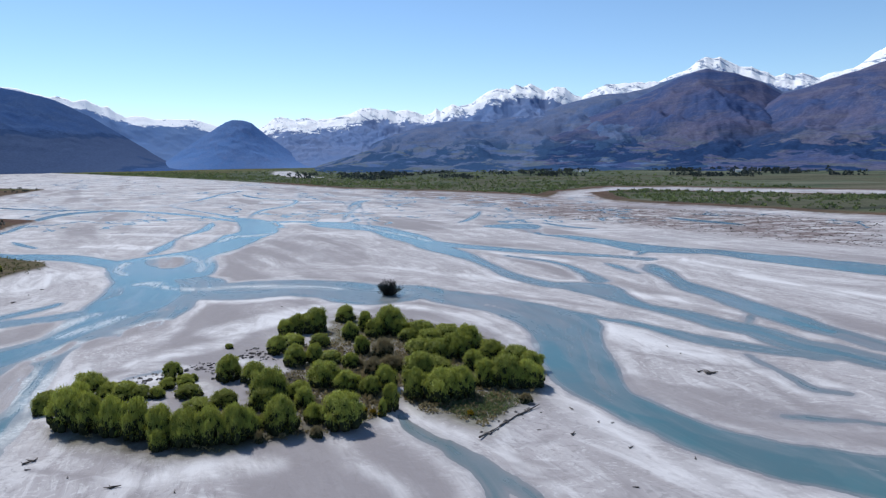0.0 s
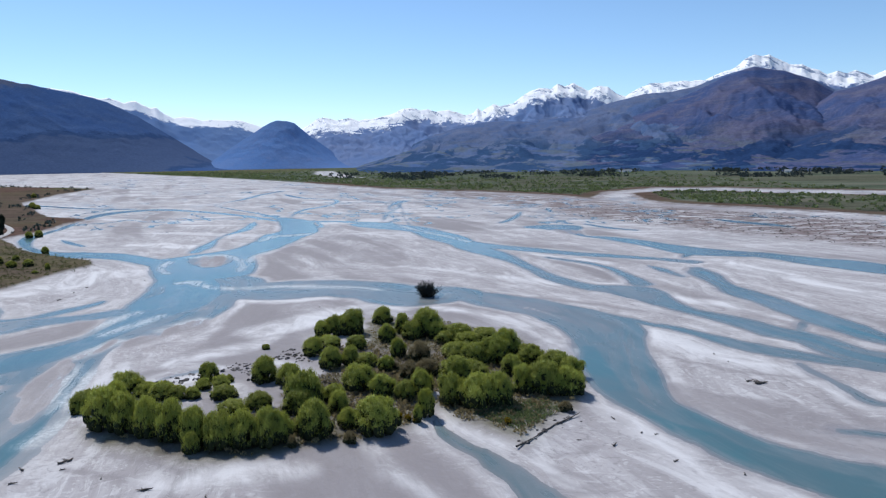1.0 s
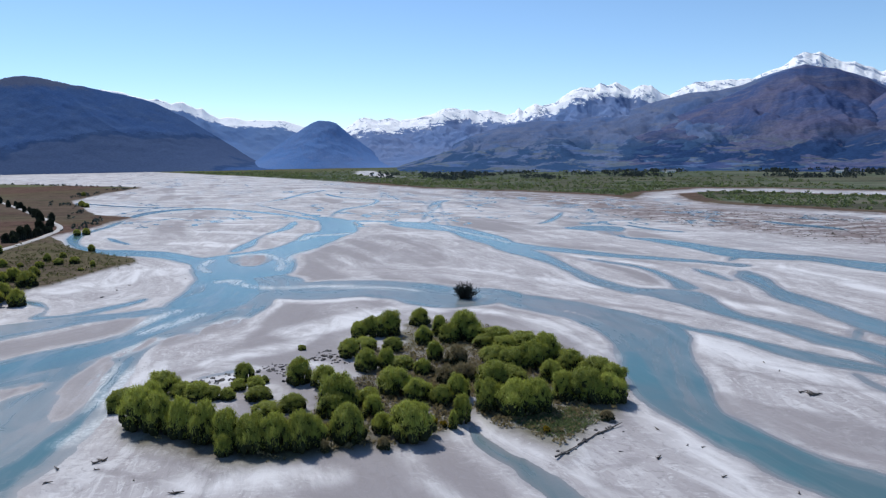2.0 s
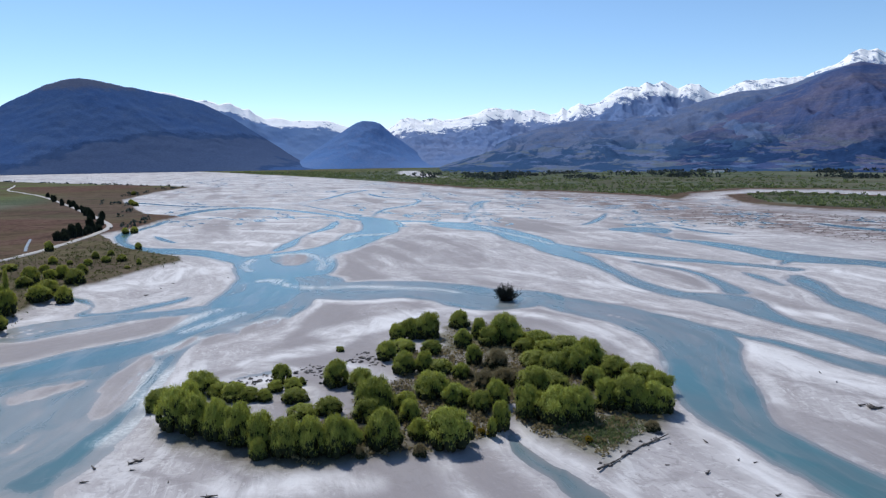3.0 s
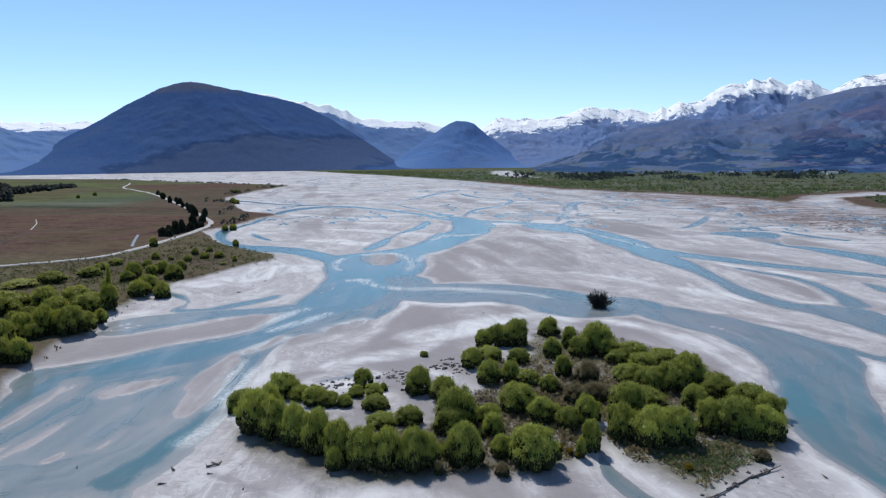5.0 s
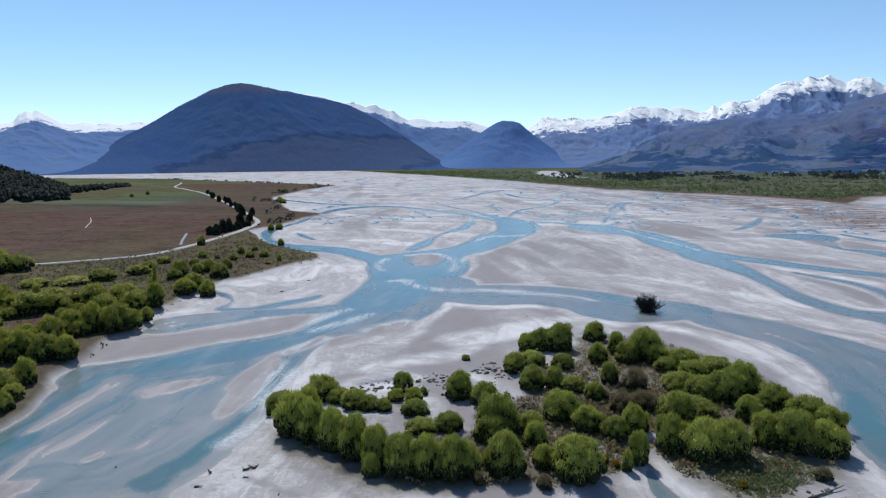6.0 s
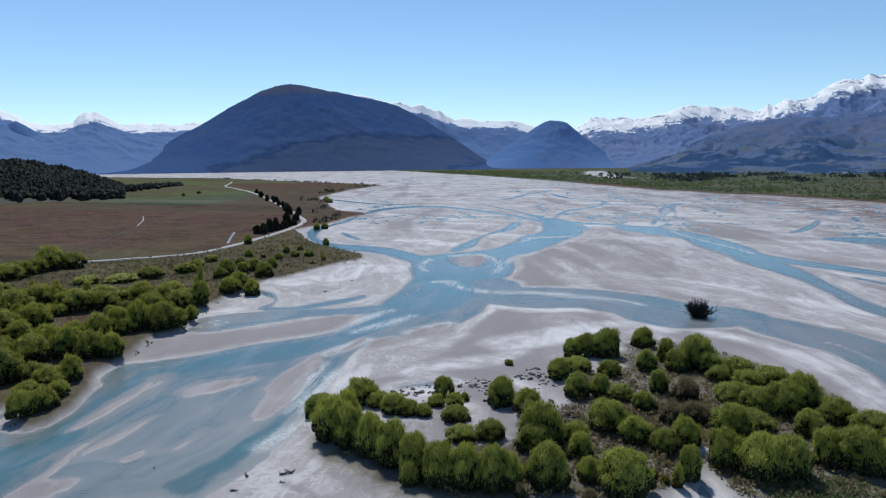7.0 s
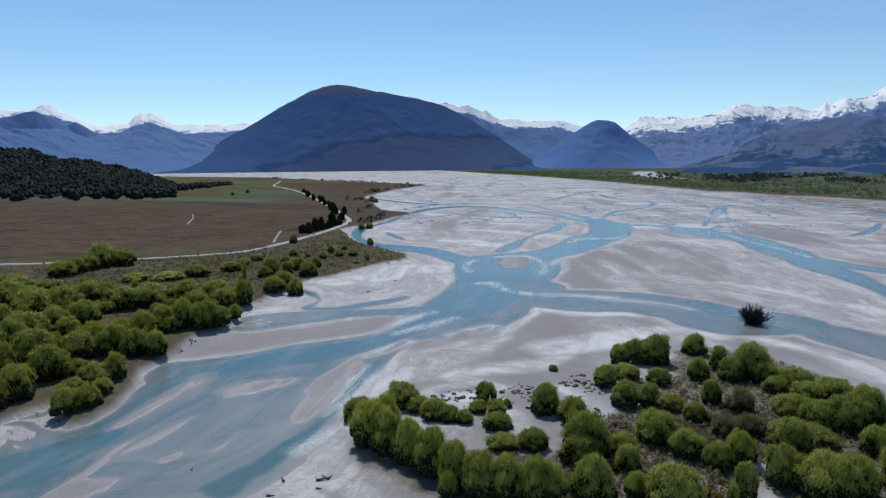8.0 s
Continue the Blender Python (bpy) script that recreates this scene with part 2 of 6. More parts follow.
def rock_material(name, low, high, pale, snow_band=None, snow_soft=20.0, scale=0.004, fields=None, forest=None, apron=None, crest=None, relief=0.35, drift=60.0, grainy=0.55, bare=0.52):
    s = Shade(name, 1.0, 0.0)
    p = s.place()
    x, y, z = s.split(p)
    big = s.noise(p, scale, 7.0, 0.6, 0.6)
    small = s.noise(p, scale * 8, 6.0, 0.65)
    c = s.mix(s.step(big, 0.35, 0.65), low, high)
    c = s.mix(s.math("MULTIPLY", s.step(small, 0.5, 0.75), 0.5), c, pale)
    if fields:
        below = s.math("SUBTRACT", 1.0, s.step(s.math("ADD", z, s.math("MULTIPLY", big, 150.0)), 110.0, 240.0))
        terrace = s.noise(s.join(s.math("MULTIPLY", x, 0.009), s.math("MULTIPLY", y, 0.003), s.math("MULTIPLY", z, 0.08)), 1.0, 6.0, 0.62, 0.5)
        f = s.mix(s.step(terrace, 0.44, 0.64), fields, (0.104, 0.126, 0.114))
        c = s.mix(s.math("MULTIPLY", s.math("MULTIPLY", below, s.step(terrace, 0.45, 0.58)), 0.65), c, f)
        ledge = s.noise(s.join(s.math("MULTIPLY", x, 0.003), s.math("MULTIPLY", y, 0.003), s.math("MULTIPLY", z, 0.035)), 1.0, 7.0, 0.66, 0.8)
        c = s.mix(s.math("MULTIPLY", s.step(ledge, 0.52, 0.62), 0.45), c, pale)
    if forest:
        w = s.noise(s.join(s.math("MULTIPLY", x, 1.1), s.math("MULTIPLY", y, 0.5), s.math("MULTIPLY", z, 1.3)), scale * 1.7, 8.0, 0.66, 0.5)
        under = s.math("SUBTRACT", 1.0, s.step(s.math("ADD", z, s.math("MULTIPLY", big, 140.0)), 130.0, 260.0))
        c = s.mix(s.math("MULTIPLY", s.step(w, 0.465, 0.51), under), c, forest)
    # Pale rocky crest, its sunlit tone mixed into the colour, more to the left.
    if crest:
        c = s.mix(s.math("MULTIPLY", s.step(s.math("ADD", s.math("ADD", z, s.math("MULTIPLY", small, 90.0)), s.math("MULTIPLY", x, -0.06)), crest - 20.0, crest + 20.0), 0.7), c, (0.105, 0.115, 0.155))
    # Lighter apron and dark wood line, both tinted blue for haze.
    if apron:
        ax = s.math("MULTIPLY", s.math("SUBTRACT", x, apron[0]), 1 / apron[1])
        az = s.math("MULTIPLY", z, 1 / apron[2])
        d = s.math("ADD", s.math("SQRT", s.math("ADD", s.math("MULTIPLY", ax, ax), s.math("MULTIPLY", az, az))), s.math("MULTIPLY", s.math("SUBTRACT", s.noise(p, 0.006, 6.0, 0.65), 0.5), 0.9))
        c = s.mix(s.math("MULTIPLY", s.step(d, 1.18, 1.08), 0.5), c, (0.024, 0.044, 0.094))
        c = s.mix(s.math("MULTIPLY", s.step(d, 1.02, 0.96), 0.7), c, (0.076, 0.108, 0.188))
    if snow_band is not None:
        n = s.noise(s.join(x, y, s.math("MULTIPLY", z, 0.35)), scale * 4, 7.0, 0.65, 0.5)
        rib = s.noise(s.join(s.math("ADD", x, s.math("MULTIPLY", z, 0.9)), s.math("MULTIPLY", y, 0.5), s.math("MULTIPLY", z, 0.5)), 0.014, 8.0, 0.74, 0.5)
        lvl = s.math("ADD", s.attr("drop"), s.math("ADD", s.math("MULTIPLY", s.math("SUBTRACT", n, 0.5), drift), s.math("MULTIPLY", s.math("SUBTRACT", rib, 0.5), drift * 0.9)))
        white = s.mix(s.math("MULTIPLY", s.step(rib, bare, bare + 0.05), 0.9), (0.93, 0.94, 0.95), (0.20, 0.27, 0.39))
        c = s.mix(s.step(lvl, snow_band + snow_soft, snow_band - snow_soft), c, white)
    grain = s.noise(p, scale * 32, 5.0, 0.7)
    n2 = s.t.nodes.new("ShaderNodeMix")
    n2.data_type, n2.blend_type = "RGBA", "MULTIPLY"
    n2.inputs[0].default_value = grainy
    s.put(n2.inputs[6], c)
    s.put(n2.inputs[7], s.mix(s.step(grain, 0.3, 0.7), (0.62, 0.62, 0.62), (1.25, 1.25, 1.25)))
    s.colour(n2.outputs[2])
    s.bump(s.math("ADD", s.math("ADD", small, grain), s.math("MULTIPLY", big, 2.0)), relief, 8.0)
    return s.m


def leaf_material(name, dark, light, through, share=0.46):
    s = Shade(name, 0.6, 0.25)
    v = s.math("ADD", s.math("MULTIPLY", s.island(), 0.6), s.math("MULTIPLY", s.each(), 0.4))
    c = s.mix(v, dark, light)
    s.colour(c)
    s.thin(s.mix(v, tuple(k * 1.3 for k in dark), through), share)
    return s.m


def plain_material(name, a, b, scale, rough=0.85):
    s = Shade(name, rough, 0.2)
    n = s.noise(s.place(), scale, 5.0, 0.65)
    s.colour(s.mix(s.step(n, 0.3, 0.7), a, b))
    s.bump(n, 0.5, 0.05)
    return s.m


GROUND, WATER = ground_material(), water_material()
# Distance haze is mixed into the ROCK_ base colours as blue.
ROCK_SHADE = rock_material("hazed_forest_mountain", (0.048, 0.096, 0.222), (0.060, 0.106, 0.218), (0.080, 0.118, 0.208), None, 0, 0.003, apron=(-1760.0, 430.0, 165.0), crest=610.0, relief=0.12, grainy=0.35)
ROCK_HILL = rock_material("hazed_valley_hill", (0.100, 0.190, 0.390), (0.118, 0.196, 0.375), (0.160, 0.195, 0.33), None, 0, 0.004, relief=0.16, grainy=0.35)
ROCK_BROWN = rock_material("hazed_tussock_range", (0.076, 0.128, 0.255), (0.112, 0.144, 0.235), (0.155, 0.174, 0.226), None, 0, 0.003, (0.088, 0.128, 0.150), (0.036, 0.074, 0.152), grainy=0.4)
ROCK_SNOW = rock_material("hazed_snowy_range", (0.145, 0.220, 0.395), (0.165, 0.225, 0.375), (0.20, 0.24, 0.36), 88.0, 10.0, 0.005, drift=170.0, relief=0.45, grainy=0.3, bare=0.535)
ROCK_BLUE = rock_material("hazed_distant_range", (0.125, 0.21, 0.39), (0.135, 0.215, 0.38), (0.165, 0.225, 0.37), 54.0, 7.0, 0.005, drift=85.0, relief=0.12, grainy=0.2, bare=0.57)
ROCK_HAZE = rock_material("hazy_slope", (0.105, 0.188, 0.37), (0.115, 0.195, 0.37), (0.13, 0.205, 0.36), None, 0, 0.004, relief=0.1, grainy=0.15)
ROCK_TUSSOCK = rock_material("hazed_tussock_face", (0.050, 0.080, 0.182), (0.098, 0.102, 0.170), (0.138, 0.138, 0.180), None, 0, 0.003, (0.080, 0.108, 0.108), (0.022, 0.048, 0.118))
HILL_FLOOR = plain_material("hill_floor", (0.03, 0.035, 0.02), (0.05, 0.045, 0.03), 0.1)
WILLOW = leaf_material("willow_leaf", (0.165, 0.185, 0.034), (0.430, 0.460, 0.092), (0.60, 0.62, 0.100), 0.28)
BANK_WILLOW = leaf_material("bank_willow_leaf", (0.165, 0.175, 0.030), (0.430, 0.435, 0.076), (0.60, 0.59, 0.080), 0.28)
# Near-black green: the crown's self-shade put into the core's colour.
WILLOW_SHADE_CORE = plain_material("willow_inner_shade", (0.014, 0.018, 0.008), (0.028, 0.035, 0.013), 2.0)
DRY_LEAF = leaf_material("dry_twig", (0.16, 0.135, 0.07), (0.30, 0.26, 0.14), (0.22, 0.17, 0.09))
GREY_LEAF = leaf_material("grey_twig", (0.03, 0.035, 0.03), (0.075, 0.08, 0.07), (0.07, 0.08, 0.06))
GORSE = leaf_material("gorse", (0.16, 0.12, 0.01), (0.35, 0.24, 0.01), (0.3, 0.2, 0.01))
PINE = leaf_material("pine_needle", (0.010, 0.016, 0.010), (0.028, 0.038, 0.020), (0.03, 0.04, 0.02))
PINE_DARK = plain_material("pine_mass", (0.016, 0.022, 0.020), (0.030, 0.036, 0.028), 0.04, 1.0)
SCRUB = leaf_material("scrub_leaf", (0.075, 0.100, 0.050), (0.230, 0.285, 0.115), (0.26, 0.31, 0.11))
BARK = plain_material("bark", (0.06, 0.048, 0.038), (0.14, 0.115, 0.095), 3.0)
DRIFT = plain_material("driftwood", (0.05, 0.042, 0.036), (0.17, 0.15, 0.135), 2.0)
STONE = plain_material("wet_stone", (0.035, 0.03, 0.03), (0.15, 0.14, 0.135), 1.2, 0.6)
GRAVEL = plain_material("gravel_road", (0.34, 0.32, 0.30), (0.46, 0.44, 0.42), 0.5)
WHITE = plain_material("white_weatherboard", (0.72, 0.72, 0.70), (0.8, 0.8, 0.78), 0.4)
ROOF = plain_material("iron_roof", (0.25, 0.26, 0.27), (0.34, 0.35, 0.36), 0.5)
DEBRIS_MUD = plain_material("ditch_mud", (0.018, 0.014, 0.011), (0.04, 0.032, 0.024), 0.6)
DEBRIS = leaf_material("flood_debris", (0.03, 0.024, 0.02), (0.09, 0.075, 0.065), (0.05, 0.04, 0.03))
FAR_LEAF = leaf_material("shelter_leaf", (0.028, 0.042, 0.046), (0.058, 0.074, 0.062), (0.05, 0.06, 0.04))
TURF = leaf_material("turf_blade", (0.048, 0.055, 0.020), (0.092, 0.100, 0.036), (0.10, 0.11, 0.03))


# ---- small mesh helpers ----
def lattice(ix, iy, seed):
    h = (ix * 374761393 + iy * 668265263 + seed * 974634777) & 0xFFFFFFFF
    h = ((h ^ (h >> 13)) * 1274126177) & 0xFFFFFFFF
    return ((h ^ (h >> 16)) & 0xFFFF) / 65535.0 * 2 - 1


def wave(x, y, seed=0):
    """Smooth noise in -1..1 on arrays."""
    fx, fy = np.floor(x), np.floor(y)
    ix, iy = fx.astype(np.int64), fy.astype(np.int64)
    u, v = x - fx, y - fy
    u, v = u * u * u * (u * (u * 6 - 15) + 10), v * v * v * (v * (v * 6 - 15) + 10)
    a, b = lattice(ix, iy, seed), lattice(ix + 1, iy, seed)
    c, d = lattice(ix, iy + 1, seed), lattice(ix + 1, iy + 1, seed)
    return (a + (b - a) * u) * (1 - v) + (c + (d - c) * u) * v


def fbm(x, y, octaves=4, seed=0, gain=0.5):
    total, amp, norm = 0.0, 1.0, 0.0
    for k in range(octaves):
        total = total + amp * wave(x * 2.03 ** k + 17.3 * k, y * 2.03 ** k - 9.1 * k, seed + k)
        norm += amp
        amp *= gain
    return total / norm


def smooth(v, low, high):
    t = np.clip((v - low) / (high - low), 0, 1)
    return t * t * (3 - 2 * t)


def array_mesh(name, verts, quads, material, attrs=None, shade=True):
    """A mesh from arrays of corners and four-sided (or three-sided) faces."""
    me = bpy.data.meshes.new(name)
    sides = quads.shape[1]
    me.vertices.add(len(verts))
    me.vertices.foreach_set("co", np.asarray(verts, np.float32).ravel())
    me.loops.add(quads.size)
    me.loops.foreach_set("vertex_index", np.asarray(quads, np.int32).ravel())
    me.polygons.add(len(quads))
    me.polygons.foreach_set("loop_start", np.arange(0, quads.size, sides, dtype=np.int32))
    me.polygons.foreach_set("use_smooth", np.full(len(quads), shade))
    for key, values in (attrs or {}).items():
        me.attributes.new(key, "FLOAT", "POINT").data.foreach_set("value", np.asarray(values, np.float32))
    me.materials.append(material)
    me.update(calc_edges=True)
    me.validate()
    return me


def grid_quads(rows, cols):
    i = np.arange(rows - 1)[:, None] * cols + np.arange(cols - 1)[None, :]
    return np.stack([i, i + 1, i + cols + 1, i + cols], -1).reshape(-1, 4)


def part(name, mesh, parent, label=""):
    ob = new(name, mesh)
    ob.parent = parent
    return tagged(ob, label)


def bm_mesh(name, bm, material, shade=True):
    me = bpy.data.meshes.new(name)
    bm.to_mesh(me)
    bm.free()
    for f in me.polygons:
        f.use_smooth = shade
    me.materials.append(material)
    return me


# ---- the river's arms and bars: (x, y, width) along each ----
CHANNELS, DEEP, POOLS, SHOALS, RIFFLES, CUTS, PALES = [], [], [], [], [], [], []


def curve_points(rows):
    """A smooth line through the rows, five steps to a stretch."""
    p = np.array(rows, float)
    p = np.vstack([2 * p[0] - p[1], p, 2 * p[-1] - p[-2]])
    out = []
    for i in range(1, len(p) - 2):
        for t in np.linspace(0, 1, 5, endpoint=False):
            a, b, c, d = p[i - 1], p[i], p[i + 1], p[i + 2]
            out.append(0.5 * (2 * b + (c - a) * t + (2 * a - 5 * b + 4 * c - d) * t * t + (3 * b - a - 3 * c + d) * t ** 3))
    out.append(p[-2])
    return np.array(out)


def channel(*rows):
    CHANNELS.append(curve_points(rows))


def deep(*rows):
    DEEP.append(curve_points(rows))


def riffle(*rows):
    RIFFLES.append(curve_points(rows))


def pale_silt(*rows):
    PALES.append(curve_points(rows))


def cut(*rows):
    CUTS.append(curve_points(rows))


def ring_points(rows):
    """A smooth closed line round the rows, three steps to a stretch."""
    p = np.array(rows, float)
    a, b, c, d = np.roll(p, 1, 0), p, np.roll(p, -1, 0), np.roll(p, -2, 0)
    out = [0.5 * (2 * b + (c - a) * t + (2 * a - 5 * b + 4 * c - d) * t * t + (3 * b - a - 3 * c + d) * t ** 3) for t in (0, 1 / 3, 2 / 3)]
    return [tuple(q) for q in np.stack(out, 1).reshape(-1, 2)]


def pool(*rows):
    POOLS.append(ring_points(rows))


def shoal(*rows):
    SHOALS.append(ring_points(rows))


channel((-4, 221, 12.9), (3, 214, 17.8), (11, 207, 17.8), (18, 200, 17.6), (24, 192, 19.7), (29, 181, 20.0), (29, 166, 17.8), (28, 153, 17.6), (27.3, 142.4, 16.1), (26.7, 133.1, 15.1), (27.7, 125.1, 12.5), (30.1, 119.3, 11.2), (32.7, 113.0, 10.7), (35.6, 107.0, 10.9), (39.4, 101.9, 11.5), (43.6, 98.0, 12.5), (47.9, 94.5, 13.4), (52.6, 91.6, 14.5), (57.0, 88.9, 15.8))  # right arm
deep((23, 160, 6.1), (23.0, 142.1, 8.0), (23.5, 128.7, 7.0), (26.3, 120.0, 5.8), (28.9, 114.7, 5.6), (31.9, 110.4, 7.5), (35.1, 105.1, 8.2), (39.0, 100.4, 8.6), (43.0, 96.4, 9.0), (47.3, 93.0, 9.8), (51.7, 89.9, 10.4), (56.1, 87.3, 11.8))  # right arm thalweg
channel((-87, 241, 12.2), (-79, 234, 17.8), (-70, 231, 29.6), (-62, 232, 33.3), (-54, 234, 30.1), (-46, 234, 27.6), (-37, 231, 28.7), (-29, 226, 27.5), (-21, 221, 31.5), (-16, 223, 18.4), (-13, 228, 17.1), (-8, 226, 16.1))  # right head
channel((-78, 465, 16.6), (-65, 452, 26.9), (-49, 438, 24.3), (-34, 419, 18.3), (-21, 388, 22.6), (-11, 359, 16.3), (-1, 329, 14.8), (9, 308, 11.9), (15, 290, 7.3), (19, 272, 5.8), (22, 257, 7.4), (27, 245, 8.1), (33, 235, 9.0), (39, 231, 11.8), (47, 227, 18.0), (50, 216, 11.7), (53, 205, 8.5), (57, 196, 6.4), (62, 188, 8.5), (67, 179, 9.4), (71, 172, 10.9), (75, 165, 10.1), (77, 156, 11.7), (80, 151, 13.2), (83.5, 145.3, 10.6), (87.4, 138.6, 10.9))  # middle upper
deep((-30, 410, 5.4), (-16, 371, 9.4), (-2, 333, 9.0), (9, 309, 6.1), (17, 280, 4.0), (21, 256, 2.6))  # middle upper core
deep((57, 196, 3.4), (62, 187, 5.3), (66, 179, 5.4), (71, 171, 6.3), (75, 165, 5.5), (77, 156, 7.0), (80, 150, 7.5), (83.2, 144.8, 5.6), (87.0, 137.9, 5.7))  # middle core
channel((-8, 360, 12.0), (4, 344, 12.8), (17, 334, 13.6), (30, 323, 11.5), (41, 314, 11.9), (53, 308, 10.5), (68, 300, 8.4), (74, 296, 7.8), (83, 288, 8.8))  # middle upper branch
channel((36, 188, 4.2), (40, 183, 3.8), (45, 179, 3.9), (50, 173, 4.5), (55, 166, 6.1), (59, 159, 7.4), (64, 154, 7.6), (68, 151, 6.7), (72.9, 147.5, 5.5), (76.9, 143.8, 5.3))  # lower braid
channel((28, 303, 3.8), (40, 289, 4.4), (47, 275, 4.7), (51, 253, 6.4), (52, 240, 8.0))  # third branch
channel((64, 279, 1.8), (66, 269, 6.4), (68, 259, 4.1), (69, 253, 2.5))  # braid pool
channel((80, 272, 5.8), (78, 259, 11.6), (78, 244, 7.6), (78, 234, 7.4), (79, 222, 12.2), (82, 212, 10.5), (83, 202, 10.8), (85, 193, 10.7), (88, 178, 11.2), (90, 169, 9.5), (93, 161, 8.0), (95, 151, 8.3))  # east braid
deep((79, 261, 8.1), (78, 235, 3.6), (79, 219, 6.5), (82, 204, 6.8), (85, 192, 5.3), (87, 178, 5.9), (91, 166, 6.0))  # east core
channel((83, 187, 1.7), (79, 182, 1.8), (75, 175, 1.9))  # connector
deep((33, 436, 17.8), (45, 434, 27.7), (49, 407, 8.2), (53, 385, 4.6), (64, 374, 11.5), (75, 356, 14.7), (84, 338, 16.1), (93, 321, 24.1), (103, 313, 21.0), (114, 308, 16.5), (122, 299, 15.9), (129, 288, 20.6), (136, 279, 24.2), (142, 269, 23.7), (149, 262, 26.1), (156, 251, 26.0))  # upper east arm
channel((82, 300, 1.7), (87, 310, 5.4), (94, 317, 5.8))  # crossing
channel((63.4, 146.2, 0.6), (63.6, 141.2, 1.0), (63.9, 136.9, 1.4), (64.5, 130.0, 1.7), (65.8, 124.3, 2.0), (69.8, 120.7, 1.6))  # thin creek
channel((54.8, 110.9, 1.4), (58.3, 109.8, 2.2), (62.0, 108.4, 1.9), (65.1, 107.6, 1.3), (67.8, 106.5, 1.1))  # bar pools
channel((10, 464, 2.7), (17, 481, 5.7), (26, 524, 4.3), (30, 559, 1.2))  # far pool a
channel((42, 489, 1.4), (50, 522, 1.1), (42, 557, 2.5))  # far pool b
channel((-77, 718, 13.0), (-81, 665, 5.1), (-75, 581, 0.4), (-63, 518, 0.5), (-63, 469, 4.4))  # north fan a
channel((-81, 682, 3.1), (-66, 604, 1.2), (-58, 517, 0.7), (-47, 458, 1.9))  # north fan b
channel((152, 475, 7.4), (160, 456, 11.4), (168, 439, 11.0), (175, 423, 6.6))  # film far
channel((63, 452, 4.2), (76, 424, 6.8), (87, 412, 5.3))  # film mid
pool((-152.5, 526.6), (-120.4, 498.8), (-104.5, 458.2), (-96.6, 425.3), (-95.7, 394.6), (-98.8, 317), (-95.5, 293.1), (-90.2, 270.6), (-84, 257.3), (-76.8, 250.8), (-65.9, 218.1), (-73.8, 218.8), (-72, 201.1), (-72.3, 186.5), (-74.2, 179), (-82.3, 163.2), (-81.9, 153.8), (-72, 125.1), (-67.7, 114.6), (-65.4, 104.2), (-64.5, 95.8), (-64.6, 88.4), (-64.2, 83.3), (-90.8, 69.8), (-118.3, 85), (-116.5, 92.7), (-107.9, 92.8), (-106.6, 96.8), (-108.6, 103.7), (-113.5, 112.3), (-119.8, 121.2), (-122.5, 128), (-115.4, 135.4), (-109.9, 149.2), (-102.4, 160.4), (-99.5, 168.1), (-99.1, 180.6), (-113.7, 241), (-120, 256.9), (-133.4, 279.3), (-140, 298.5), (-136.3, 312.4), (-124.8, 330.6), (-119.9, 346.9), (-118.6, 367.9), (-123.5, 400.9), (-120.4, 422.2), (-128.9, 460.2))  # cyan reach
deep((-130, 493, 15.8), (-114, 447, 19.9), (-108, 399, 17.8), (-111, 362, 17.1), (-109, 325, 13.0), (-97, 265, 23.2), (-117, 272, 21.6), (-96, 235, 20.5), (-93, 214, 26.5), (-93, 194, 14.4), (-92, 174, 9.9), (-93, 161, 12.5), (-97.9, 148.9, 15.2), (-104.0, 140.3, 13.4), (-108.3, 129.9, 9.1), (-111.6, 123.7, 8.1), (-106.7, 112.0, 8.9), (-102.4, 102.9, 7.1), (-98.8, 93.5, 10.4), (-98.5, 86.5, 12.5), (-98.9, 79.4, 16.3))  # cyan core
deep((-83.1, 149.8, 3.4), (-80.2, 138.9, 4.4), (-77.5, 130.8, 3.6), (-74.0, 121.8, 3.9), (-71.7, 112.6, 4.3), (-70.1, 104.2, 6.3), (-69.5, 96.2, 6.6), (-69.2, 89.1, 7.5))  # rapid thread
deep((-98.7, 124.6, 2.4), (-98.3, 116.9, 3.3), (-96.6, 108.8, 3.3), (-94.0, 99.6, 2.7), (-92.3, 92.1, 2.6), (-90.6, 85.3, 2.9))  # mid thread
deep((-264, 414, 10.5), (-244, 374, 9.1), (-224, 346, 5.9), (-204, 329, 10.6), (-186, 322, 19.5), (-171, 318, 18.5), (-154, 308, 13.5), (-137, 294, 13.1), (-122, 276, 10.7))  # bank inlet
channel((-255, 400, 3.9), (-264, 428, 6.0), (-273, 459, 6.3), (-295, 515, 8.4), (-307, 574, 13.8), (-302, 608, 22.0), (-286, 622, 20.1), (-242, 597, 11.9), (-206, 568, 9.6), (-168, 527, 8.1), (-142, 495, 7.0))  # upper thread
channel((-156, 490, 3.4), (-147, 450, 8.3), (-146, 426, 7.3), (-147, 404, 3.7), (-143, 378, 4.0), (-137, 350, 7.9), (-134, 327, 5.6))  # side arm
channel((-230, 387, 2.8), (-215, 369, 5.6), (-202, 355, 4.0))  # mid pond
channel((-491, 728, 8.0), (-450, 702, 10.1), (-401, 671, 10.2), (-353, 645, 9.1), (-318, 638, 14.1))  # edge thread
channel((-151, 523, 5.5), (-181, 570, 4.3), (-223, 628, 4.2), (-257, 688, 2.1), (-261, 776, 7.2), (-273, 883, 7.2), (-274, 987, 9.6))  # far thread
channel((-135, 498, 2.0), (-146, 558, 2.8), (-148, 610, 7.5), (-141, 658, 6.4), (-152, 745, 6.7), (-201, 795, 8.7), (-243, 877, 6.2))  # far thread b
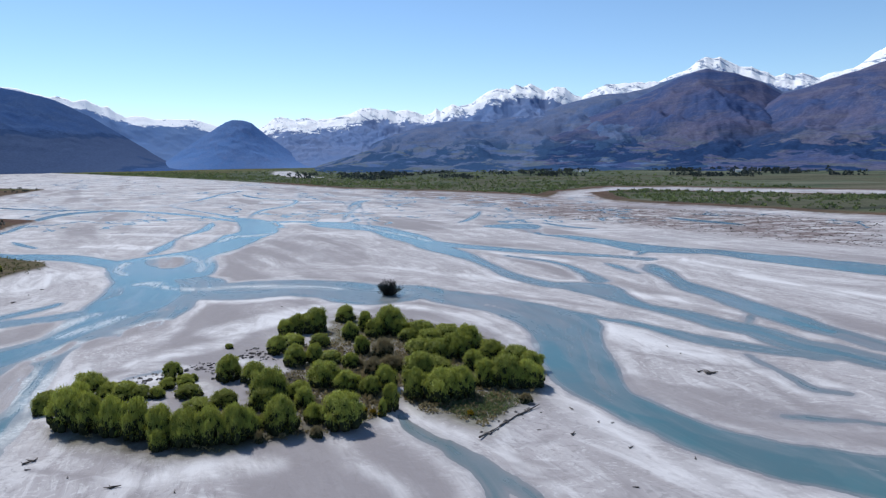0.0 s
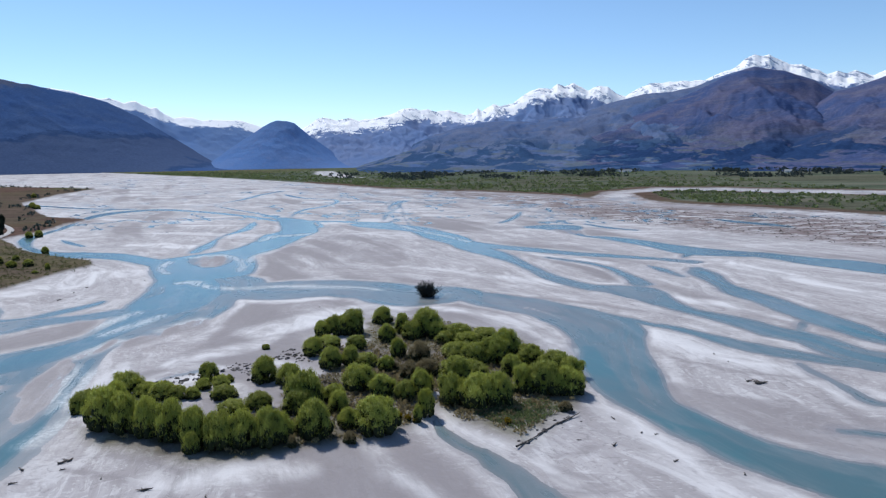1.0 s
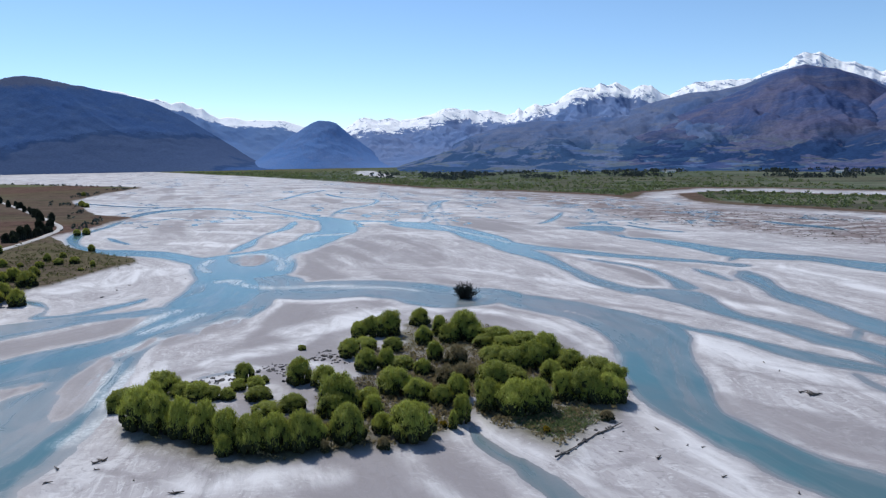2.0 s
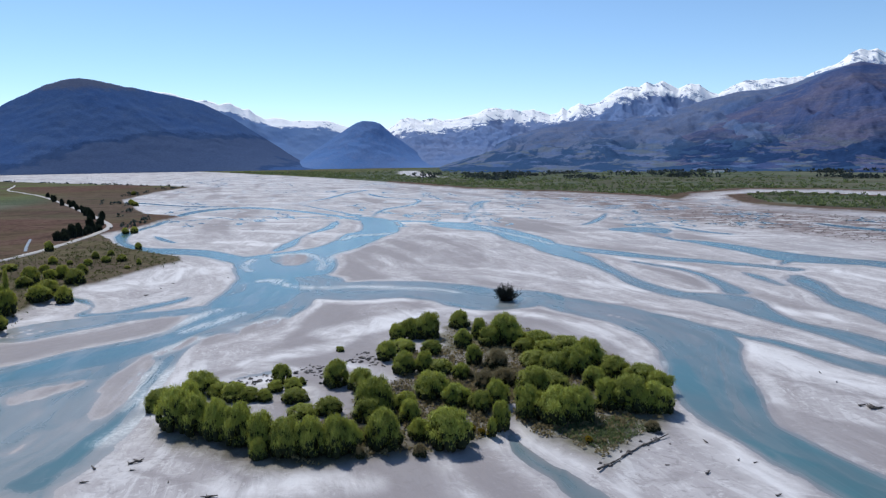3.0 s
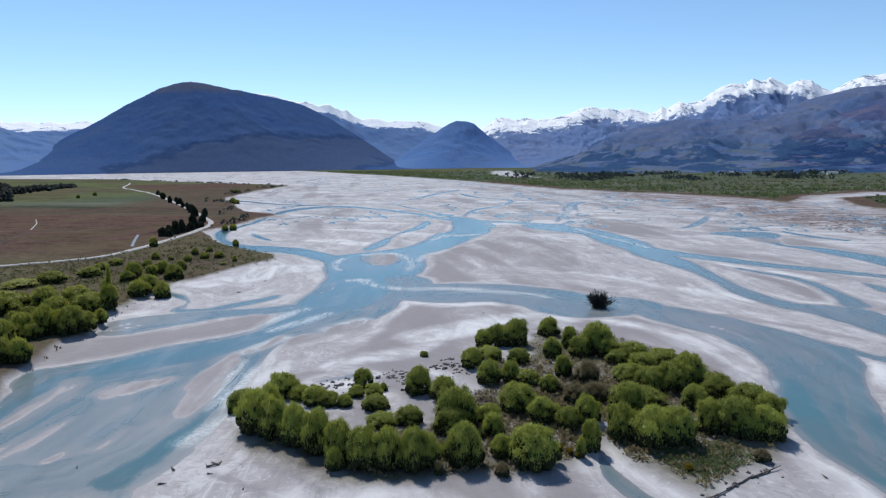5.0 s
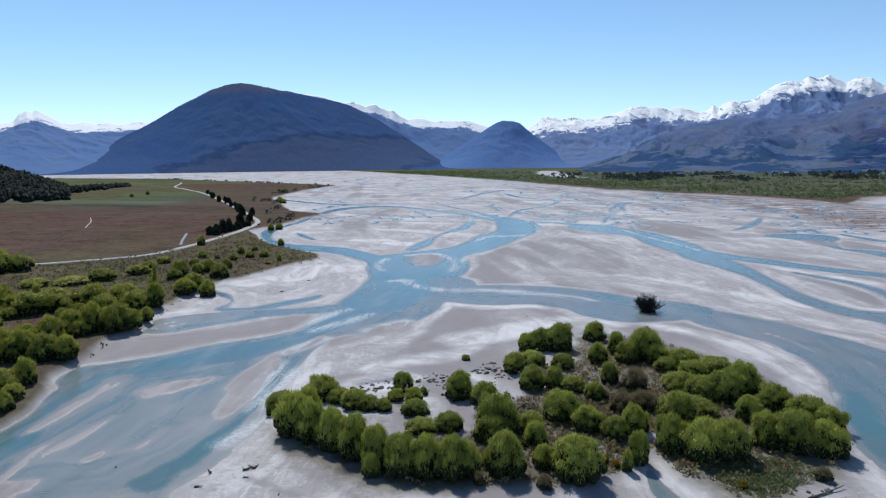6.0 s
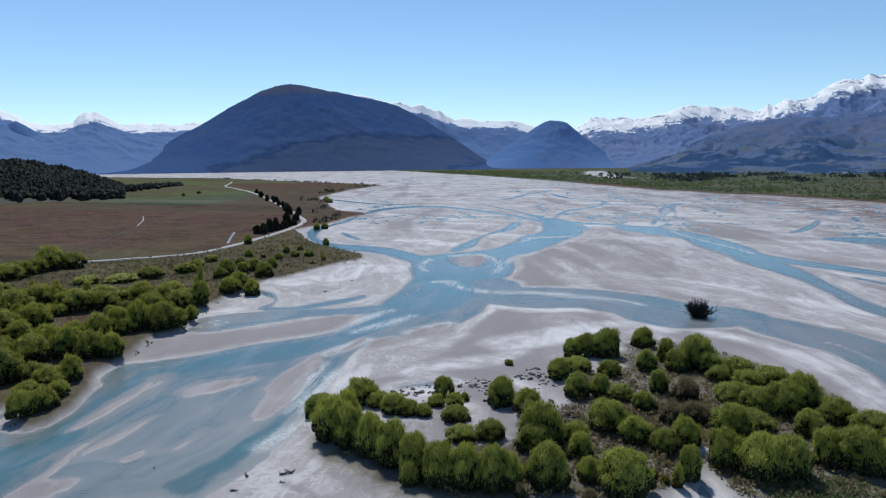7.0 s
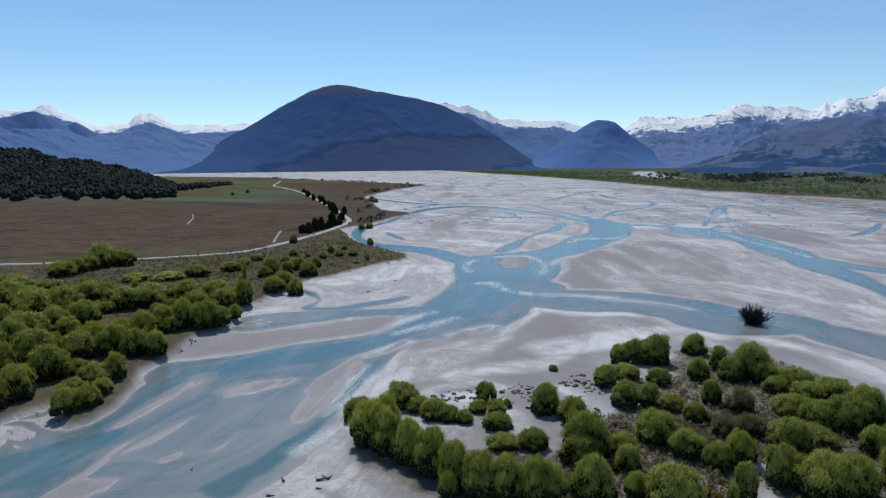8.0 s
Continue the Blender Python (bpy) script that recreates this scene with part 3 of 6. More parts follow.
channel((-69, 489, 1.1), (-72, 533, 2.7), (-72, 600, 3.9), (-75, 667, 2.0), (-93, 726, 3.5))  # far thread c
channel((-117, 486, 16.2), (-96, 486, 10.7), (-75, 474, 11.0), (-63, 464, 14.7))  # far link
channel((-154, 210, 2.2), (-146, 205, 3.4), (-137, 197, 0.2), (-132, 187, 3.2), (-124, 190, 4.9), (-119, 200, 6.5), (-116, 208, 4.7), (-116, 214, 2.4))  # pond thread
channel((-132, 163, 16.2), (-129, 172, 16.7), (-123, 179, 14.5), (-117, 186, 10.5), (-108, 192, 10.6), (-101, 198, 10.5))  # bar film
channel((-128.2, 94.1, 14.2), (-124.6, 96.8, 17.1), (-123.9, 101.5, 19.5), (-119.7, 103.0, 4.3))  # spit inlet
channel((-132.5, 119.5, 3.0), (-129.1, 112.5, 3.2), (-126.6, 105.8, 2.9))  # spit gap
cut((-61, 181, 3.7), (-62, 169, 3.7), (-63, 156, 3.9), (-64.9, 146.1, 4.4), (-66.2, 137.2, 3.6), (-68.2, 131.4, 2.4))  # thin arm
channel((-61.7, 135.4, 1.9), (-58.9, 137.8, 3.1), (-56.3, 140.6, 2.6), (-53.4, 141.6, 1.3))  # small pool
shoal((-116.6, 136.3), (-122.5, 147.1), (-121.7, 156.7), (-115.7, 169.1), (-110.6, 181.9), (-106.0, 188.9), (-102.3, 187.5), (-100.0, 176.6), (-102.6, 165.3), (-107.4, 156.2), (-112.1, 145.9))  # long bar
shoal((-125.5, 299.2), (-126.1, 310.8), (-117.1, 314.7), (-108.3, 305.0), (-105.5, 288.5), (-111.4, 282.5))  # islet
shoal((-100.0, 97.3), (-102.8, 102.5), (-106.7, 111.6), (-108.7, 120.0), (-109.6, 123.6), (-108.0, 127.0), (-105.2, 125.0), (-101.4, 117.5), (-101.1, 113.0), (-99.7, 106.8), (-98.9, 101.5))  # bank bar
shoal((-89.1, 81.8), (-90.9, 90.0), (-91.9, 95.7), (-91.7, 100.9), (-92.0, 108.5), (-89.5, 104.0), (-87.9, 96.4), (-88.6, 89.2), (-87.9, 83.4))  # lower bar
shoal((-88.2, 75.1), (-89.3, 79.5), (-88.0, 82.6), (-84.1, 86.1), (-82.7, 84.1), (-82.0, 79.1), (-81.8, 75.9))  # near bar
shoal((-83.3, 92.5), (-82.0, 95.9), (-81.0, 100.4), (-80.9, 106.9), (-77.1, 114.4), (-75.8, 111.1), (-76.1, 103.6), (-77.5, 98.6), (-80.4, 93.9))  # striped bar
shoal((-78.4, 111.8), (-82.7, 123.2), (-86.1, 125.8), (-88.1, 133.4), (-88.3, 141.1), (-89.0, 151.3), (-84.0, 145.5), (-79.2, 132.2), (-76.3, 123.0), (-74.4, 115.8), (-75.0, 111.5))  # great bar
shoal((-87.4, 150.1), (-88.1, 160.3), (-86.1, 166.5), (-84.1, 160.6), (-84.8, 150.9))  # streak bar
shoal((-83.5, 162.6), (-81.9, 170.4), (-78.5, 184.9), (-73.2, 188.8), (-71.7, 180.2), (-76.4, 168.3), (-79.3, 159.2))  # milky bar
shoal((-98.3, 119.8), (-98.0, 125.3), (-92.0, 131.4), (-91.2, 127.1), (-92.7, 119.6), (-94.5, 117.3))  # shore film
shoal((40.4, 422.4), (55.4, 410.3), (52.2, 398.2), (41.7, 402.7))  # spit bar
riffle((-105, 245, 3.4), (-101, 247, 3.8), (-95, 240, 2.8), (-87, 235, 3.0), (-79, 234, 3.8), (-70, 237, 2.8), (-58, 239, 2.8))  # pool lip
riffle((-132, 298, 1.4), (-130, 288, 2.0), (-126, 276, 0.1), (-119, 266, 1.3))  # left spill
riffle((-127, 310, 3.5), (-120, 318, 5.5), (-111, 312, 2.6), (-101, 297, 0.9), (-95, 277, 0.4))  # islet foam
riffle((-93, 347, 1.7), (-98, 330, 2.8), (-100, 313, 2.2), (-97, 292, 1.3), (-93, 272, 0.7))  # lip two
riffle((-98, 409, 4.9), (-107, 399, 7.8), (-115, 395, 6.4), (-116, 372, 1.6))  # bend foam
riffle((-146, 457, 0.7), (-134, 424, 3.1), (-123, 411, 3.2))  # gap foam
riffle((-93, 171, 1.3), (-91, 179, 2.6), (-89, 187, 2.1), (-88, 193, 1.2))  # long streak
riffle((-80, 176, 2.0), (-77, 182, 4.6), (-75, 188, 2.6))  # milk streak
riffle((-99, 170, 1.3), (-99, 181, 2.7), (-98, 190, 2.6), (-97, 197, 1.4))  # upper streak
riffle((-88, 151, 0.8), (-87, 159, 1.9), (-86, 165, 1.8))  # bar streak
riffle((-77.9, 146.2, 0.8), (-77.7, 138.5, 1.0), (-75.8, 130.9, 1.2), (-74.0, 123.1, 1.3), (-72.4, 117.7, 0.7))  # race a
riffle((-67.9, 116.1, 0.5), (-68.1, 111.9, 0.7), (-68.1, 107.6, 0.7), (-68.2, 103.2, 0.4))  # race b
riffle((-84.6, 143.8, 0.5), (-82.2, 138.0, 1.1), (-79.1, 129.3, 1.2), (-76.3, 123.0, 0.5))  # race c
riffle((-173, 717, 6.0), (-144, 673, 5.6), (-123, 598, 1.6))  # fan foam
riffle((-75, 541, 5.5), (-72, 564, 2.8), (-75, 630, 1.0))  # fan foam b
riffle((18, 163, 0.3), (16, 153, 1.4), (19, 157, 2.1))  # corner foam
riffle((-51, 451, 1.8), (-34, 413, 3.0), (-19, 388, 2.4), (-7, 362, 1.6))  # middle foam
riffle((-62, 237, 4.3), (-53, 236, 3.3), (-44, 235, 3.0), (-34, 231, 2.7))  # head film
pale_silt((-75, 217, 6.0), (-70, 216, 2.4), (-69, 208, 2.7), (-68, 194, 1.9), (-66, 184, 1.0))  # lobe
pale_silt((-71, 213, 4.3), (-64, 213, 5.6), (-56, 212, 4.3), (-49, 215, 2.9), (-40, 216, 3.0), (-31, 208, 2.1), (-23, 202, 2.0))  # east lobe
pale_silt((-67, 164, 1.9), (-67, 173, 2.9), (-67, 183, 2.7), (-68, 197, 2.2))  # inner lobe
pale_silt((-73.5, 130.2, 1.3), (-73.9, 137.6, 2.1), (-72.4, 143.6, 2.3), (-70.3, 149.0, 1.5))  # film lobe
pale_silt((16, 163, 1.4), (14, 156, 4.7), (13, 169, 1.7), (11, 178, 1.8))  # island corner
pale_silt((-56.7, 130.1, 3.3), (-53.0, 133.6, 5.9), (-46.5, 130.6, 3.0), (-41.3, 124.9, 2.0), (-37.8, 120.4, 1.3))  # clearing west
pale_silt((-41.5, 147.9, 2.1), (-37.0, 143.2, 1.7), (-33.3, 137.2, 1.0), (-29.3, 130.9, 1.0))  # clearing east
pale_silt((-30, 279, 3.5), (-14, 269, 3.3), (-1, 260, 4.1), (11, 250, 5.5), (16, 244, 7.0), (23, 239, 3.7))  # upper bar
pale_silt((-4, 359, 2.4), (19, 320, 4.6), (35, 300, 6.6), (49, 288, 5.6))  # bar crest
pale_silt((53, 220, 4.0), (61, 211, 6.4), (68, 206, 6.9), (73, 194, 4.7), (79, 186, 3.1))  # middle crest
pale_silt((87, 294, 5.6), (97, 282, 8.7), (104, 255, 7.8), (111, 226, 9.3), (120, 211, 10.4), (126, 202, 8.3))  # east crest
pale_silt((53, 183, 2.0), (63, 168, 3.0), (72, 160, 3.1), (77, 156, 2.0))  # braid rim
pale_silt((39, 179, 1.8), (43, 166, 5.7), (49, 154, 8.8), (54.8, 146.8, 7.8), (60.3, 140.2, 3.7))  # shelf
pale_silt((19.2, 123.0, 2.0), (22.9, 111.8, 3.1), (27.2, 100.2, 5.0), (32.7, 92.4, 6.5), (39.4, 86.8, 5.6), (44.7, 83.1, 4.2))  # near shore
pale_silt((-45.2, 93.1, 1.4), (-39.8, 91.2, 2.5), (-35.4, 93.7, 4.2), (-30.5, 95.4, 4.1), (-24.7, 93.9, 2.3))  # front shore
pale_silt((0.8, 96.1, 0.6), (2.5, 92.4, 0.7), (2.9, 88.2, 0.1), (2.5, 83.6, 0.1))  # creek rim
pale_silt((-16.4, 100.7, 0.8), (-11.5, 93.8, 0.7), (-8.1, 89.4, 0.7), (-5.3, 85.0, 0.8))  # creek fan
pale_silt((-151, 227, 14.2), (-145, 240, 17.0), (-143, 259, 23.5), (-134, 266, 17.3))  # bank shelf
pale_silt((-174, 355, 9.2), (-162, 355, 17.4), (-149, 352, 14.3))  # oval bar
pale_silt((-141, 174, 3.4), (-139, 179, 4.9), (-138, 184, 3.6))  # spit silt
pale_silt((-108.8, 123.2, 1.5), (-106.1, 122.9, 6.0), (-107.4, 125.6, 0.9))  # shoal tip
channel((-7.6, 114.2, 1.3), (-6.3, 111.2, 2.2), (-3.4, 106.4, 3.2), (0.3, 101.8, 3.2), (3.4, 96.7, 4.7), (6, 90.7, 4.7), (7.7, 85.8, 6.2), (8.6, 82, 7.0))  # creek
cut((-7.9, 122.7, 1.1), (-7.8, 116.9, 1.1), (-7.6, 114.2, 1.1))  # creek bed
# The strand and arm bank lines put the scarp's shade in as dark colour.
cut((-44, 248, 2.6), (-32, 243, 2.5), (-24, 239, 2.3))  # strand bank
cut((-3, 227, 2.2), (8, 221, 2.1), (20, 215, 2.0), (29, 209, 2.2), (36, 203, 2.0), (43, 195, 1.5))  # arm bank
cut((38, 173, 0.5), (40, 162, 0.7), (42, 153, 0.8), (46.0, 145.0, 0.9), (52.1, 139.4, 0.8), (61.9, 136.2, 1.2), (64.5, 135.7, 0.8))  # shelf bank
cut((-33.5, 92.7, 0.5), (-26.2, 90.8, 0.8), (-17.0, 89.5, 0.8), (-11.1, 90.3, 0.5))  # wash a
cut((-57.1, 95.3, 1.3), (-49.2, 93.6, 1.5), (-42.8, 91.3, 0.8), (-37.8, 86.3, 0.5))  # wash b
cut((-13.0, 99.5, 2.6), (-9.5, 97.5, 2.8), (-6.9, 93.7, 0.8), (-7.3, 88.5, 0.4))  # wash c
cut((22.8, 89.2, 0.1), (21.9, 86.0, 0.0), (21.3, 83.1, 0.1))  # scour
cut((35.6, 132.2, 6.3), (39.9, 125.4, 9.1), (45.7, 119.1, 11.0), (51.8, 113.3, 9.1), (55.9, 106.8, 7.1), (61.1, 102.1, 4.8))  # damp shelf
cut((58.3, 121.3, 1.7), (60.5, 114.1, 3.5), (64.5, 111.3, 3.0), (66.3, 105.2, 1.9))  # damp east
cut((-52, 361, 6.7), (-37, 326, 0.9), (-44, 300, 23.4), (-55, 328, 4.7))  # damp oval
pale_silt((-54, 173, 9.1), (-48, 180, 13.2), (-41, 191, 9.9), (-35, 201, 4.9))  # north sheet
pale_silt((-14, 203, 3.3), (-2, 196, 4.2), (8, 188, 4.1), (15, 179, 4.4))  # north strip
pale_silt((-64.9, 144.5, 3.4), (-60, 154, 5.6), (-54, 161, 6.3), (-49, 167, 4.6))  # west sheet
cut((-64, 182, 2.1), (-64, 192, 3.3), (-63, 201, 1.0), (-67, 209, 0.6))  # back swirl
cut((-30, 205, 2.7), (-17, 198, 2.8), (-4, 185, 3.6), (5, 175, 4.0))  # back damp
cut((-20.1, 88.6, 0.3), (-16.9, 89.2, 0.5), (-13.2, 90.0, 0.3))  # twig line
cut((-14.9, 96.1, 0.3), (-11.1, 93.4, 0.5), (-7.4, 89.3, 0.4), (-4.3, 85.3, 0.3))  # rill a
cut((-27.2, 97.7, 0.4), (-22.6, 98.7, 0.8), (-17.6, 98.1, 0.6), (-13.4, 96.6, 0.3))  # rill b
cut((-32.0, 88.0, 0.5), (-26.6, 87.2, 0.6), (-20.7, 86.4, 0.4))  # rill c
cut((9.4, 98.7, 0.3), (11.5, 96.3, 0.5), (13.8, 95.7, 0.4))  # shore rill a
cut((8.6, 94.9, 0.3), (11.1, 92.6, 0.5), (15.0, 93.6, 0.3))  # shore rill b
cut((9.8, 102.9, 0.4), (12.8, 103.8, 0.5), (14.8, 106.0, 0.3))  # shore rill c
cut((9.3, 90.5, 0.3), (12.0, 90.9, 0.5), (15.1, 91.5, 0.3))  # shore rill d
cut((-52.8, 100.9, 0.5), (-45.9, 98.3, 0.7), (-38.1, 94.7, 0.8), (-31.9, 94.8, 0.6))  # bank swash
cut((-95, 164, 1.6), (-86, 175, 1.6), (-82, 180, 1.1))  # bar streak a



def stroke_distance(x, y, strokes, reach):
    """Metres outside the nearest stroke's edge; inside it is negative."""
    best = np.full(x.shape, reach, np.float32)
    for s in strokes:
        lo, hi = s[:, :2].min(0) - reach - s[:, 2].max() / 2, s[:, :2].max(0) + reach + s[:, 2].max() / 2
        k = np.nonzero((x > lo[0]) & (x < hi[0]) & (y > lo[1]) & (y < hi[1]))[0]
        if not len(k):
            continue
        px, py, d = x[k], y[k], np.full(len(k), reach, np.float32)
        for a, b in zip(s[:-1], s[1:]):
            e = b[:2] - a[:2]
            t = np.clip(((px - a[0]) * e[0] + (py - a[1]) * e[1]) / max(e @ e, 1e-6), 0, 1)
            w = (a[2] + (b[2] - a[2]) * t) / 2
            d = np.minimum(d, np.hypot(px - a[0] - e[0] * t, py - a[1] - e[1] * t) - np.maximum(w, 0.3))
        best[k] = np.minimum(best[k], d)
    return best


def shape_distance(x, y, shape):
    """Metres outside a closed outline; inside it is negative."""
    inside = np.zeros(x.shape, bool)
    d = np.full(x.shape, 1e9)
    for (ax, ay), (bx, by) in zip(shape, shape[1:] + shape[:1]):
        ex, ey = bx - ax, by - ay
        t = np.clip(((x - ax) * ex + (y - ay) * ey) / (ex * ex + ey * ey), 0, 1)
        d = np.minimum(d, np.hypot(x - ax - ex * t, y - ay - ey * t))
        crosses = (ay > y) != (by > y)
        inside ^= crosses & (x < ex * (y - ay) / (ey if ey else 1e-9) + ax)
    return np.where(inside, -d, d)


def shapes_distance(x, y, shapes, reach):
    """Metres outside the nearest of several closed outlines."""
    best = np.full(x.shape, reach, np.float32)
    for s in shapes:
        p = np.array(s)
        lo, hi = p.min(0) - reach, p.max(0) + reach
        k = np.nonzero((x > lo[0]) & (x < hi[0]) & (y > lo[1]) & (y < hi[1]))[0]
        if len(k):
            best[k] = np.minimum(best[k], shape_distance(x[k], y[k], s))
    return best


LEFT_LAND = [(-1387, 1579), (-896, 1290), (-621, 1135), (-559, 926), (-491, 740), (-344, 551), (-294, 520), (-268, 425), (-263, 384), (-220, 335), (-165, 298), (-157, 287), (-159, 273), (-161, 241), (-160, 222), (-154, 201), (-146, 180), (-137, 165), (-132, 153), (-133, 144), (-125, 131), (-121, 122), (-113, 112), (-108, 104), (-106, 98), (-108, 94), (-116, 98), (-120, 102), (-119, 96), (-119, 91), (-118, 85)] + [(-400, 40), (-3000, -800), (-4800, 300), (-4300, 2200)]
FAR_LAND = [(-3269, 4506), (-2174, 3570), (-1251, 2540), (-668, 1777), (-438, 1467), (-269, 1220), (-143, 1005), (-60, 929), (12, 862), (72, 782), (107, 709), (140, 824), (218, 937), (297, 910), (366, 839), (470, 764), (536, 707)] + [(2500, 1500), (3500, 3000), (1500, 4700), (-3200, 4700)]
RIGHT_LAND = [(162, 805), (149, 679), (175, 608), (208, 566), (236, 530), (259, 494), (284, 461), (321, 422), (370, 357), (555, 537), (474, 625), (422, 686), (330, 756), (270, 826), (213, 858)] 
FIELD = [(-739, 458), (-719, 506), (-732, 569), (-615, 563), (-503, 562), (-539, 684), (-627, 810), (-968, 1124), (-1397, 1399), (-1077, 971)]
ISLAND = [(-68, 117), (-58, 103), (-40, 96), (-35, 96), (-28, 100), (-16, 102), (-9, 110), (-8, 118), (-5, 114), (1, 111), (6, 104), (15, 119), (18, 126), (20, 144), (10, 169), (-4, 185), (-28, 197), (-40, 161), (-37, 143), (-45, 146), (-55, 140), (-63, 130)]
CLEARING = [(-149, 131), (-174, 154), (-173, 167), (-155, 148), (-144, 130)]


# ---- ground ----
def land_height(x, y):
    """Height of the ground in metres, and what covers it."""
    r = np.hypot(x, y)
    wob = 1 + r / 400
    wx = x + 3.2 * wob * fbm(x / (14 * wob), y / (14 * wob), 5, 1, 0.55)
    wy = y + 3.2 * wob * fbm(x / (14 * wob), y / (14 * wob), 5, 7, 0.55)
    sx, sy = 0.6 * x + 0.4 * wx, 0.6 * y + 0.4 * wy
    ch = np.minimum(stroke_distance(sx, sy, CHANNELS, 60.0), shapes_distance(sx, sy, POOLS, 60.0))
    dp = stroke_distance(sx, sy, DEEP, 60.0)
    br = shapes_distance(0.4 * x + 0.6 * wx, 0.4 * y + 0.6 * wy, SHOALS, 20.0)
    # braids of the far bed: the zero lines of a stretched noise
    c, s = math.cos(radians(27)), math.sin(radians(27))
    along, across = -x * s + y * c, x * c + y * s
    n1 = fbm(along / 150, across / 85, 6, 11, 0.46)
    n2 = fbm(along / 60, across / 40, 6, 23, 0.46)
    far = smooth(r, 430, 760)
    thread = np.minimum(np.abs(n1) * 110 - 2.2, np.abs(n2) * 45 - 1.1)
    ch = np.minimum(ch, np.where(far > 0.02, thread / np.maximum(far, 0.02), 60))
    shallow = ch
    ch = np.minimum(ch, dp)
    bank = np.minimum(ch, 60)
    bank = np.where(br < 12, np.minimum(np.abs(bank), 30) + np.maximum(-br, -2), bank)
    dry = 0.42 * (1 - np.exp(-np.maximum(ch, 0) / 9))
    streak = fbm(bank / 2.6, (x + y) / 70, 3, 31)
    dry = dry + 0.10 * streak * smooth(ch, 0, 5) + 0.12 * fbm(x / 40, y / 40, 3, 41) * smooth(ch, 1, 8)
    bed = np.minimum(np.maximum(0.14 * shallow, np.where((y < 128) & (np.abs(x - 1) < 16), -0.12, -0.18 + 0.07 * (x > 0) + 0.10 * np.exp(-((x + 42) / 26) ** 2) * (y > 205) * (y < 255) + 0.06 * (x < -40) * smooth(-y, -205, -170) - 0.12 * fbm(x / 45, y / 70, 3, 53) - 0.22 * smooth(r, 230, 420))), np.clip(0.12 * dp, -0.9, 0.4)) + 0.06 * fbm(bank / 3.0, (x - y) / 60, 3, 51)
    strips = fbm(bank / 5.0, (along + 0.6 * across) / 45, 4, 57, 0.6)
    bed = bed + np.maximum(strips - 0.11, 0) * np.where(x < -40, 0.38, 0.2) * smooth(dp, -2, 3) * smooth(br, 4, 12)
    z = np.where(ch > 0, dry, bed)
    ridge = np.where(br > 0, 0.012 - 0.11 * br, np.minimum(0.012 + 0.05 * -br, 0.085)) + 0.05 * streak
    grainy = fbm((x + 0.25 * y) / 2.6, (y - 0.25 * x) / 24, 5, 63, 0.6)
    ridge = ridge + 0.19 * grainy - 0.03
    z = np.where(br < 7, np.maximum(z, ridge), z)
    z = z + 0.05 * fbm(x / (4 * wob), y / (6 * wob), 4, 59, 0.6) * (np.abs(ch) < 9)
    z = np.maximum(z, -0.9)
    damp_shade = smooth(fbm(along / 150, across / 26, 4, 61), 0.10, 0.45) * smooth(ch, 0.5, 4)
    damp_shade = np.maximum(damp_shade, 0.95 * smooth(-br, -2, 1))
    # CUTS darken the washes as damp, and two bank lines as scarp shade.
    damp_shade = np.maximum(damp_shade, 0.75 * smooth(-stroke_distance(wx, wy, CUTS, 8.0), -1.6, 0.8))
    # dry land on either side
    ld = np.minimum(shape_distance(wx, wy, LEFT_LAND), np.minimum(shape_distance(wx, wy, FAR_LAND), shape_distance(wx, wy, RIGHT_LAND)))
    ld = ld - 0.6 * smooth(-y, -215, -195) * (x < -90)
    land = smooth(-ld, -0.2, 1.6 + r * 0.002) * smooth(stroke_distance(wx, wy, FAR_RIVER, 200.0), -4, 8)
    z = z * (1 - land) + land * (1.1 + 0.5 * fbm(x / 60, y / 60, 4, 71) + 0.12 * fbm(x / 6, y / 6, 2, 77))
    isl = shape_distance(wx, wy, ISLAND)
    soil = smooth(-isl - 2.5 * smooth(y, 125, 150), -1.0, 4.0) * smooth(fbm(x / 7, y / 7, 3, 81) + 0.75 - 1.15 * smooth(-x, 22, 40) * smooth(y, 108, 118), 0.0, 0.35)
    z = np.where((isl < 4) & (ch > 0), z + 0.35 * smooth(-isl, -3, 3), z)
    field = smooth(-shape_distance(wx, wy, FIELD), -25, 25)
    fringe = smooth(x, -420, -200) * smooth(-y, -420, -180) * (x < 0)
    lush = np.clip(field * (0.62 + 0.6 * fbm(x / 70, y / 40, 4, 95)) + 0.6 * fringe + smooth(fbm(x / 90, y / 90, 3, 91), 0.05, 0.4) * 0.5 + 0.75 * (y > 480) * (x > -700) + 0.7 * (r > 1500), 0, 1)
    tip = smooth(y, 250, 300) * smooth(-x, 180, 220)
    lush = lush * (1 - 0.7 * tip * (1 - field) * (r < 1300))
    fr = smooth(-shape_distance(wx, wy, FRINGE), -6, 6)
    lush = lush * (1 - fr) + 0.36 * fr
    clear = smooth(-shape_distance(wx, wy, CLEARING), -3, 3)
    lush = lush * (1 - clear)
    land = np.maximum(land, soil * (0.74 + 0.2 * smooth(fbm(x / 5, y / 5, 3, 83), -0.1, 0.3)))
    lush = np.where(soil * (ld > 0) > 0.01, 0.5, lush)
    edge = smooth(np.abs(ld + 7), 22, 8) * smooth(r, 420, 620) * (x > -330)
    lush = lush * (1 - 0.85 * edge)
    mud = np.maximum(smooth(-shape_distance(x, y, MUD), -15, 25), 0.9 * edge) * (land < 0.5)
    pale = smooth(-stroke_distance(wx, wy, PALES, 8.0), -3.0, 2.6) * smooth(z, 0.0, 0.1)
